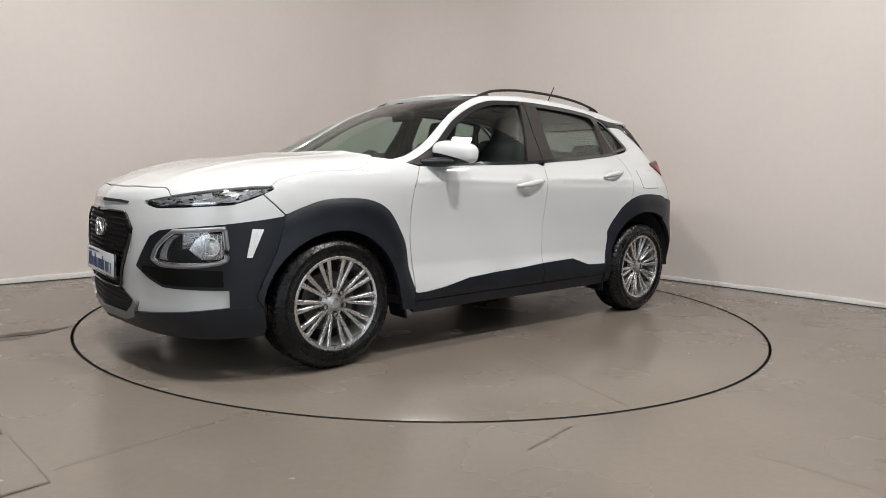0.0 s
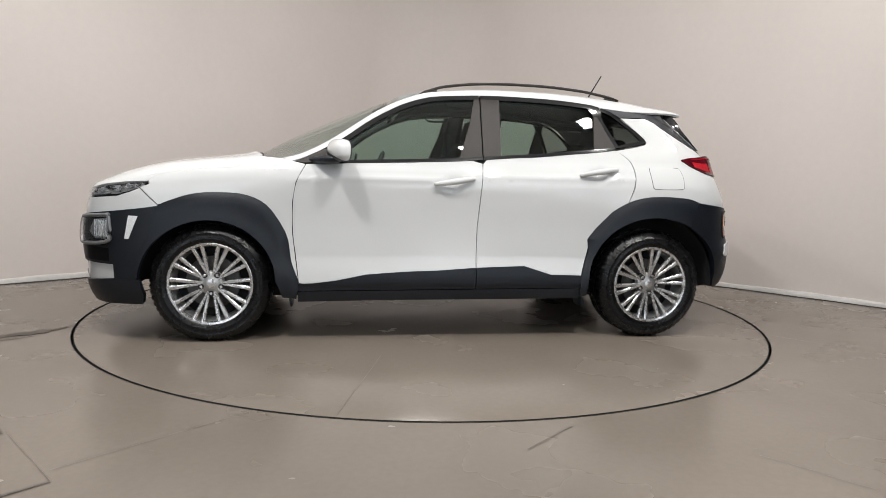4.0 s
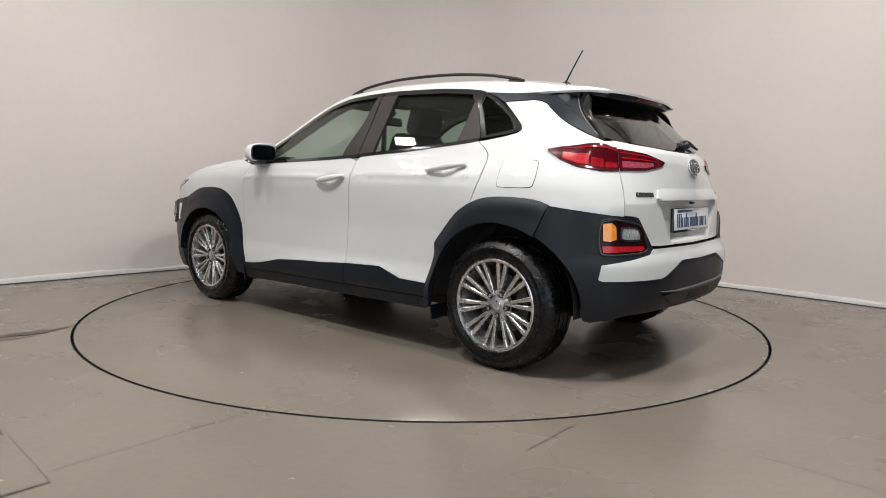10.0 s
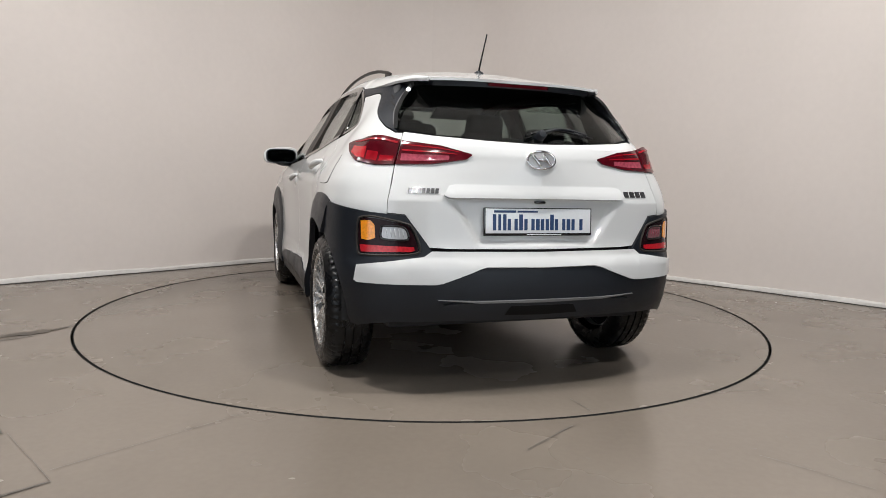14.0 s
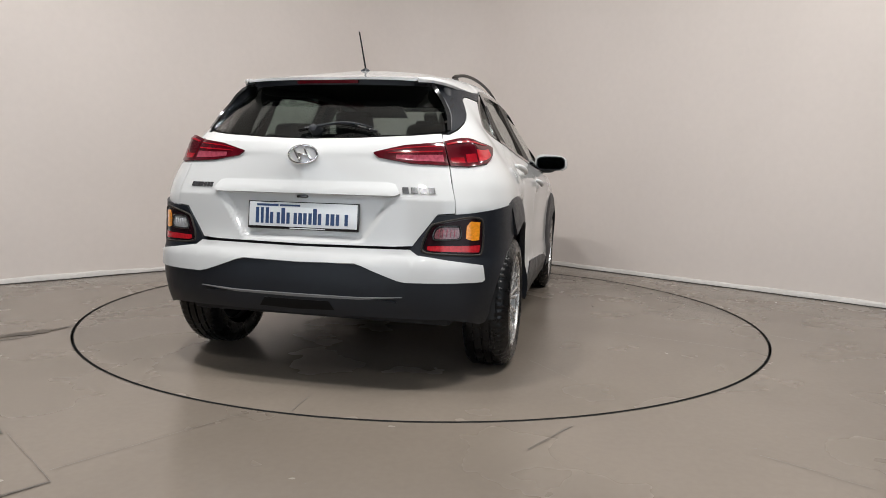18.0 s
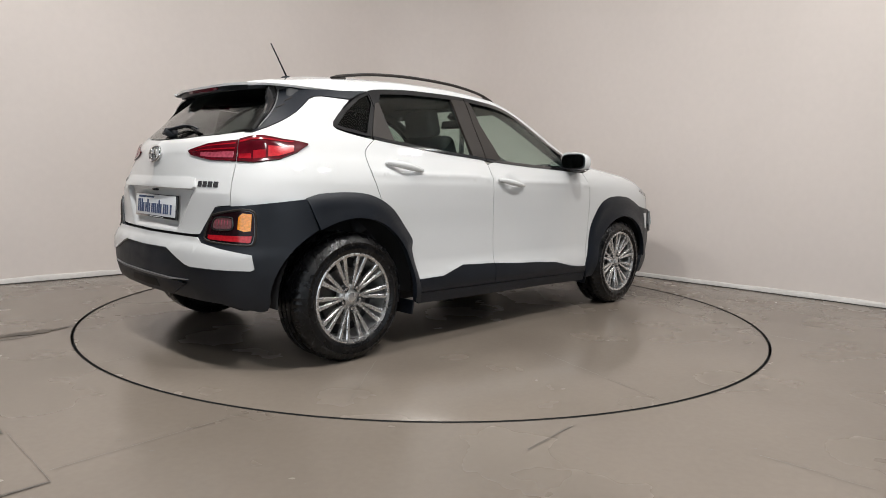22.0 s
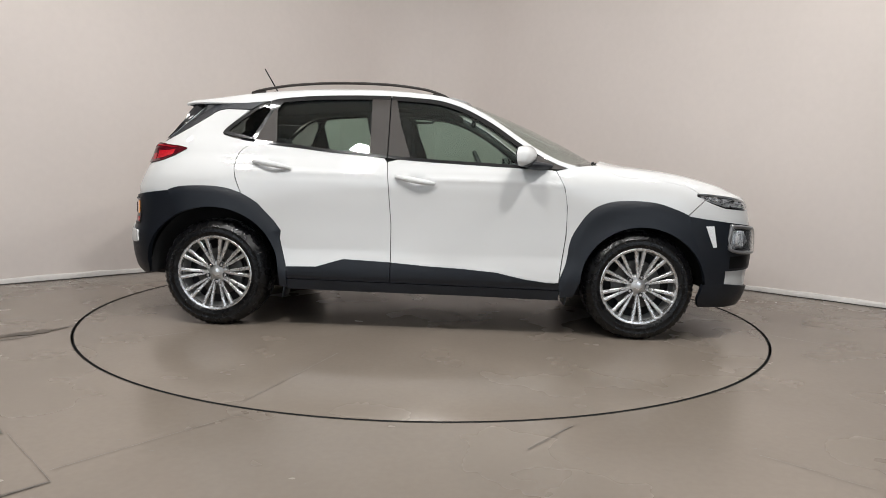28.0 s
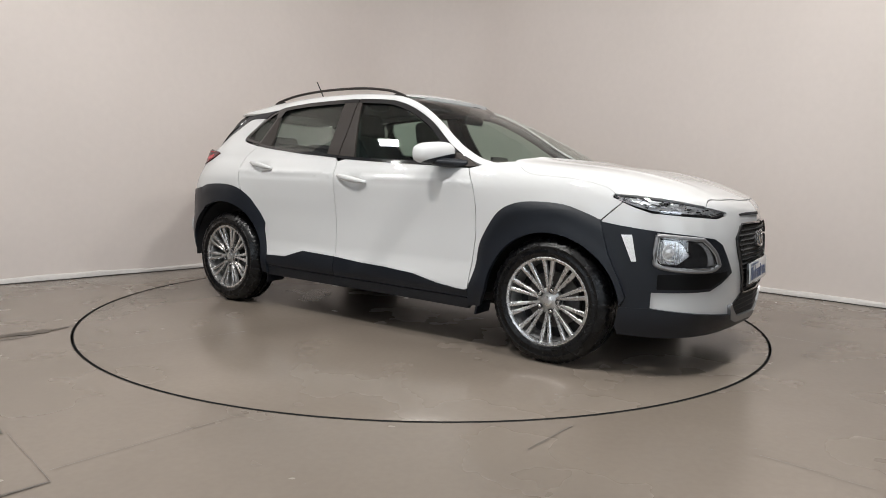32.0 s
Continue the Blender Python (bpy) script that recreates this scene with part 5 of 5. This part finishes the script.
        dn = lambda a: float(np.interp(-a, (1.524, 1.586, 1.663, 1.773, 2.010, 2.154, 2.182), (1.092, 1.050, 1.016, .999, 1.006, 1.030, 1.050)))
        for name, a0, a1, owner in (("tail_light", -1.526, -1.851, car), ("tail_light", -1.858, -2.178, tailgate)):
            xs = np.linspace(a0, a1, 14)
            poly = [(a, up(a)) for a in xs] + [(a, dn(a)) for a in xs[::-1]]
            swell = (lambda a, z: .024 * np.exp(-((a + 1.745) / .085) ** 2) * np.clip((z - 1.015) / .075, 0, 1)) if owner is car else None
            tl = put(name, poly, RED_DEEP, side=s, off=.008, thick=.03, step=.025, proud=swell, label="dark red wraparound tail light")
            at = lambda a, f: (a, dn(a) + f * (up(a) - dn(a)))
            outer = owner is car
            spans = ((-1.600, -1.712, .14, .60, RED_BRIGHT), (-1.722, -1.775, .12, .44, RED), (-1.785, -1.842, .12, .34, RED), (-1.60, -1.845, .84, .90, RED)) if outer else ((-1.872, -2.075, .14, .46, PINK), (-1.87, -2.11, .58, .64, RED), (-1.87, -2.12, .82, .87, RED))
            for a2, a3, f0, f1, mt in spans:
                q = np.linspace(a2, a3, 6)
                put("light_guide", [at(a, f1) for a in q] + [at(a, f0) for a in q[::-1]], mt, side=s, off=.0095, thick=.003, step=.03, proud=swell, parent=tl, label="brighter red light guide")
    # handle bar over the plate
    bar = mirrored([(TAIL, .928), (-2.12, .926), (-2.085, .917), (-2.068, .874), (-2.09, .864), (TAIL, .868)], TAIL)
    grip = put("tailgate_handle_bar", bar, PAINT, off=.016, thick=.03, step=.02, proud=lambda a, z: -.013 * np.clip((z - .880) / .045, 0, 1))
    v = box((.02, .05, .012), (-1.945, 0, .853), bevel=.005)
    part("handle_button", v, GLOSS, grip)
    build_plate(car, (-1.941, 0, .766), 4, False)
    badge(car, around, TAIL, 1.036, .080, .040, .005)
    # model lettering as plain chrome bars
    for a0, a1, n, z, h in ((-1.930, -2.050, 7, .894, .021), (2 * TAIL + 2.058, 2 * TAIL + 1.923, 4, .892, .026)):
        step = (a1 - a0) / n
        for k in range(n):
            a = a0 + step * k
            put("letter_bar", [(a, z - h / 2), (a + step * .74, z - h / 2), (a + step * .74, z + h / 2), (a, z + h / 2)], LETTER, off=.004, thick=.004, parent=tailgate)
    # wiper
    skin = around
    pivot = on_skin(skin, TAIL - .03, 1.136, .026)[0]
    v, f = revolve([(.0001, .014), (.016, .012), (.022, .002), (.024, -.03), (.030, -.045)], 20)
    bm = bm_of(v, f)
    bm.transform(Matrix.Translation(pivot) @ Vector((-1, 0, .35)).to_track_quat("Y", "Z").to_matrix().to_4x4())
    wiper = part("rear_wiper", bm, PLASTIC, car, "black rear wiper")
    arm = [on_skin(skin, TAIL - .03 - t, 1.138 + .030 * math.sin(t / .33 * 2.7), .030 - .012 * t / .33)[0] for t in np.linspace(0, .33, 10)]
    part("wiper_arm", tube(arm, np.linspace(.013, .006, 10), 8, .6), PLASTIC, wiper)
    blade = [on_skin(skin, TAIL + .06 - t, 1.136 + .034 * math.sin(t / .44 * math.pi), .014)[0] for t in np.linspace(0, .44, 14)]
    part("wiper_blade", tube(blade, .0075, 6), RUBBER, wiper)


def rounded_plate(wide, high, thick, at, turn):
    """A flat plate across the car with a rounded outline."""
    soft = lambda v: math.copysign(abs(v) ** .55, v)
    rim = [(wide * soft(math.cos(2 * math.pi * k / 40)), high * soft(math.sin(2 * math.pi * k / 40))) for k in range(40)]
    verts = [(d, y, z) for d in (-thick / 2, thick / 2) for y, z in rim]
    faces = [tuple(range(40)), tuple(range(40, 80))] + [(k, (k + 1) % 40, 40 + (k + 1) % 40, 40 + k) for k in range(40)]
    bm = bm_of(verts, faces)
    bm.transform(pose(*at, 0, 0, turn))
    return bm


def build_outside(car, doors, roof_skin):
    for s in (1, -1):
        fdoor, rdoor = doors[s]
        # mirror: rounded cap with a black lower case, foot, glass
        def shell(grow):
            bm = bmesh.new()
            bmesh.ops.create_uvsphere(bm, u_segments=32, v_segments=20, radius=1)
            for v in bm.verts:
                x, y, z = (math.copysign(abs(k) ** .66, k) for k in v.co)
                x, y, z = x * .060 * grow, y * .129 * grow, z * .065 * grow
                x = x if x > 0 else max(x, -.030)
                z -= .08 * y
                if z < 0:
                    z *= .86
                    x *= 1 - .22 * min(1, -z / .06)
                if x > 0:
                    z -= .30 * max(0, z) * (x / .060) ** 2
                v.co = (x - .24 * y, y, z)
            return bm

        def placed(bm):
            bm.transform(pose(.590, .906, 1.086, 0, 0, 0))
            if s < 0:
                bm.transform(Matrix.Scale(-1, 4, (0, 1, 0)))
                bmesh.ops.reverse_faces(bm, faces=bm.faces[:])
            return bm
        cap = part("door_mirror", placed(shell(1.0)), PAINT, car, "white door mirror with black foot")
        low = shell(1.018)
        bmesh.ops.bisect_plane(low, geom=low.verts[:] + low.edges[:] + low.faces[:], plane_co=(0, 0, -.038), plane_no=(-.40, .10, 1), clear_outer=True)
        part("mirror_lower_case", placed(low), PLASTIC, cap)
        v, f = tube(spline([(.745, s * .800, 1.034), (.700, s * .835, 1.034), (.655, s * .875, 1.036), (.590, s * .930, 1.040)], 4), np.interp(np.linspace(0, 1, 13), (0, .4, .8, 1), (.032, .046, .048, .026)), 12, .55)
        part("mirror_foot", (v, f), PLASTIC, cap)
        part("mirror_rim", rounded_plate(.114, .053, .012, (.5590, s * .906, 1.084), s * 12), PLASTIC, cap)
        part("mirror_glass", rounded_plate(.105, .046, .004, (.5510, s * .906, 1.084), s * 12), MIRROR, cap)
        part("mirror_indicator", tube([(.538, s * 1.026, 1.076), (.556, s * 1.026, 1.074), (.588, s * 1.012, 1.073)], .007, 6), CLEAR, cap)
        # door handles
        for owner, x0, z0, x1, z1 in ((fdoor, .055, .912, -.185, .946), (rdoor, -.825, .980, -1.070, 1.018)):
            n = 15
            t = np.linspace(0, 1, n)
            lift = .004 + .024 * np.sin(np.pi * np.clip(t, .03, .97)) ** .45
            line = [on_skin(flank, x0 + (x1 - x0) * k, z0 + (z1 - z0) * k - .004 * math.sin(math.pi * k), l, s)[0] for k, l in zip(t, lift)]
            rad = .0055 + .0130 * np.sin(np.pi * np.clip(.06 + .86 * t, 0, 1)) ** .7
            part("door_handle", tube(line, rad, 10, 1.0, (0, 1, .2)), PAINT, owner, "white pull door handle")
        # roof rail
        rail = spline([(.115, .545, 1.458), (.05, .540, 1.484), (-.06, .532, 1.514), (-.30, .525, 1.540), (-.63, .520, 1.543), (-.90, .512, 1.527), (-1.08, .503, 1.501), (-1.19, .496, 1.478)], 5) * (1, s, 1)
        r = part("roof_rail", tube(rail, np.interp(np.linspace(0, 1, len(rail)), (0, .06, .94, 1), (.004, .0088, .0088, .004)), 10, 1.0), SATIN, car, "dark satin roof rail")
        for x, y, z in ((.055, .540, 1.472), (-1.14, .499, 1.475)):
            part("rail_foot", box((.10, .020, .020), (x, s * y, z - .003), (0, 10 if x > 0 else -10, 0), bevel=.007), SATIN, r)
        # front wipers
        y0 = .52 if s > 0 else -.05
        v = [(1.095 - .10 * abs(y) ** 2, y, 1.066 - .004 * abs(y)) for y in np.linspace(y0, y0 - .50, 10)]
        w = part("front_wiper", tube(v, .006, 6), RUBBER, car, "black windscreen wiper")
        arm = [(1.125 - .12 * y0 ** 2, y0 - .02, 1.050), (1.10 - .1 * (y0 - .15) ** 2, y0 - .15, 1.073), (1.096 - .1 * (y0 - .28) ** 2, y0 - .28, 1.076)]
        part("wiper_arm", tube(spline(arm, 4), .007, 6), PLASTIC, w)
    v, f = revolve([(.0001, .016), (.010, .015), (.022, .006), (.030, -.006)], 20, "z")
    bm = bm_of(v, f)
    bm.transform(pose(-1.155, 0, 1.519) @ Matrix.Diagonal((1.6, 1, 1, 1)))
    ant = part("aerial", bm, PLASTIC, car, "black roof aerial")
    part("aerial_rod", tube([(-1.158, 0, 1.530), (-1.19, 0, 1.586), (-1.225, 0, 1.646), (-1.262, 0, 1.708)], (.0055, .0048, .0042, .0042), 8), RUBBER, ant)


def cushion(size, at, turn=(0, 0, 0), bevel=.05, taper=1.0):
    return box(size, at, turn, bevel, 4, taper=taper)


def build_cabin(car):
    for y in (.36, -.36):
        seat = part("front_seat", cushion((.50, .50, .16), (.08, y, .60), (0, -8, 0)), CLOTH, car, "black cloth front seat")
        part("seat_back", cushion((.15, .50, .62), (-.24, y, .92), (0, -18, 0), .06, .82), CLOTH, seat)
        part("headrest", cushion((.10, .27, .17), (-.375, y, 1.295), (0, -12, 0), .045, .92), CLOTH, seat)
        for d in (-.07, .07):
            part("headrest_post", tube([(-.335, y + d, 1.16), (-.365, y + d, 1.25)], .007, 6), CHROME, seat)
    bench = part("rear_seat", cushion((.50, 1.26, .18), (-.78, 0, .62), (0, -6, 0)), CLOTH, car, "black cloth rear bench seat")
    part("seat_back", cushion((.16, 1.26, .56), (-1.12, 0, .90), (0, -20, 0), .05, .96), CLOTH, bench)
    for y in (.38, -.38, 0):
        part("headrest", cushion((.09, .25, .13 if y else .09), (-1.225, y, 1.165 if y else 1.15), (0, -14, 0), .04, .9), CLOTH, bench)
    dash = part("dashboard", cushion((.46, 1.36, .22), (.70, 0, .905), (0, 4, 0), .07), TRIM, car, "dark grey dashboard")
    part("screen", cushion((.02, .21, .13), (.50, 0, 1.035), (0, -10, 0), .008), GLOSS, dash)
    part("instrument_hood", cushion((.16, .34, .07), (.52, -.36, 1.015), (0, 0, 0), .03), TRIM, dash)
    part("centre_console", cushion((.80, .20, .30), (.10, 0, .55), (0, 0, 0), .03), TRIM, dash)
    wheel = [(0, .185 * math.cos(a), .185 * math.sin(a)) for a in np.linspace(0, 2 * math.pi, 33)]
    m = pose(.36, -.36, .955, 0, -24, 0)
    st = part("steering_wheel", tube([m @ Vector(q) for q in wheel], .015, 8), TRIM, car, "black three-spoke steering wheel")
    for a in (0, 180, 270):
        q = Vector((0, .17 * math.cos(radians(a)), .17 * math.sin(radians(a))))
        part("wheel_spoke", tube([m @ Vector((.03, 0, 0)), m @ (q * .5 + Vector((.02, 0, 0))), m @ q], (.03, .02, .014), 8, .5), TRIM, st)
    part("column", tube([m @ Vector((.02, 0, 0)), m @ Vector((.20, 0, -.02))], .04, 10), TRIM, st)
    part("interior_mirror", cushion((.03, .22, .062), (.275, 0, 1.350), (0, 14, 0), .016), DARK, car)
    part("mirror_camera_box", cushion((.14, .11, .05), (.325, 0, 1.400), (0, 28, 0), .02, .8), DARK, car)
    # headlining, floor, bulkheads
    n = 9
    rows = []
    for x in np.linspace(.05, -1.50, 16):
        e = np.array(ROOF_EDGE)
        ye = float(np.interp(-x, -e[:, 0], e[:, 1])) + .03
        ze = float(np.interp(-x, -e[:, 0], e[:, 2])) - .055
        zc = float(np.interp(x, ROOF_X, ROOF_Z)) - .035
        rows.append([(x, ye * t, ze + max(zc - ze, .01) * (1 - abs(t) ** 2.4)) for t in np.linspace(-1, 1, n)])
    part("headlining", (np.array(rows).reshape(-1, 3), [(i * n + j, i * n + j + 1, (i + 1) * n + j + 1, (i + 1) * n + j) for i in range(15) for j in range(n - 1)]), LINER, car, "dark grey headlining")
    for s in (1, -1):
        part("sun_visor", cushion((.16, .36, .012), (.115, s * .33, 1.425), (0, 22, 0), .005), LINER, car)
        e = spline(ROOF_EDGE, 3)
        d = spline(DLO_TOP, 3)
        k = [i for i in range(len(e)) if e[i][0] < .93 and e[i][0] > -1.5]
        line = [(.5 * (e[i] + d[i]) - np.array((.01, .045, .03))) * (1, s, 1) for i in k]
        part("pillar_lining", tube(line, .034, 8, .7), TRIM, car)
        part("centre_pillar_lining", tube([(-.24, s * .755, 1.02), (-.265, s * .66, 1.25), (-.29, s * .555, 1.42)], (.055, .05, .05), 8, .6), TRIM, car)
        part("rear_pillar_lining", tube([(-1.43, s * .65, 1.08), (-1.43, s * .59, 1.22), (-1.40, s * .52, 1.37)], (.12, .10, .08), 10, .3, (0, 1, 0)), TRIM, car)
        part("grab_handle", tube(spline([(-.05, s * .52, 1.415), (-.08, s * .505, 1.385), (-.22, s * .505, 1.39), (-.25, s * .515, 1.425)], 4), .009, 6), LINER, car)
        part("seat_belt", tube([(-.25, s * .60, 1.30), (-.27, s * .62, .9), (-.25, s * .62, .6)], .022, 6, .15, (0, 1, 0)), TRIM, car)
    part("floor_pan", box((3.0, 1.30, .12), (-.30, 0, .34), bevel=.03), DARK, car)
    part("underbody", box((2.95, 1.16, .14), (.16, 0, .275), bevel=.04), DARK, car)
    part("engine_bulk", box((.85, 1.10, .50), (1.38, 0, .58), bevel=.05), DARK, car)
    part("parcel_shelf", cushion((.42, 1.16, .03), (-1.48, 0, 1.075), (0, 3, 0), .01), TRIM, car)
    part("boot_lining", box((.10, 1.10, .40), (-1.72, 0, .86), bevel=.03), DARK, car)
    for x in (AXLE_F, AXLE_R):
        part("axle", tube([(x, -.66, .31), (x, .66, .31)], .045, 10), STEEL, car)
    part("exhaust_pipe", tube(spline([(.5, -.2, .22), (-.8, -.25, .23), (-1.35, -.35, .36), (-1.60, -.42, .40)], 4), .03, 10), DARK, car)
    part("silencer", cushion((.30, .50, .12), (-1.50, -.1, .42), (0, 0, 0), .05), DARK, car)
    for s in (1, -1):
        for x, h in ((.865, .07), (-.875, .08)):
            part("mud_deflector", box((.012, .15, h), (x, s * .78, .265 - h / 2), (0, 10, 0), bevel=.004), PLASTIC, car)


def build_details(car, doors, tailgate, roof_skin):
    build_front(car)
    build_rear(car, tailgate)
    build_outside(car, doors, roof_skin)
    build_cabin(car)


# ---- assembly ----
OFFSET = (.0362, .0844)
ANGLE, RATE = 219.05, -7.9705

build_room()
build_floor_marks()
turntable = build_turntable()
car = new("car")
tagged(car, "white compact crossover car with black plastic cladding on a turntable", "car")
doors = build_body(car)
tailgate, roof_skin = build_greenhouse(car, doors)
build_wheels(car)
build_details(car, doors, tailgate, roof_skin)


def motions():
    """The disc turns steadily and carries the car round."""
    car_rows, disc_rows = [], []
    for k in range(33):
        turn = pose(0, 0, 0, 0, 0, ANGLE + RATE * k)
        car_rows.append((float(k), turn @ pose(*OFFSET, 0)))
        disc_rows.append((float(k), turn))
    walk(turntable, disc_rows)
    walk(car, car_rows)


motions()
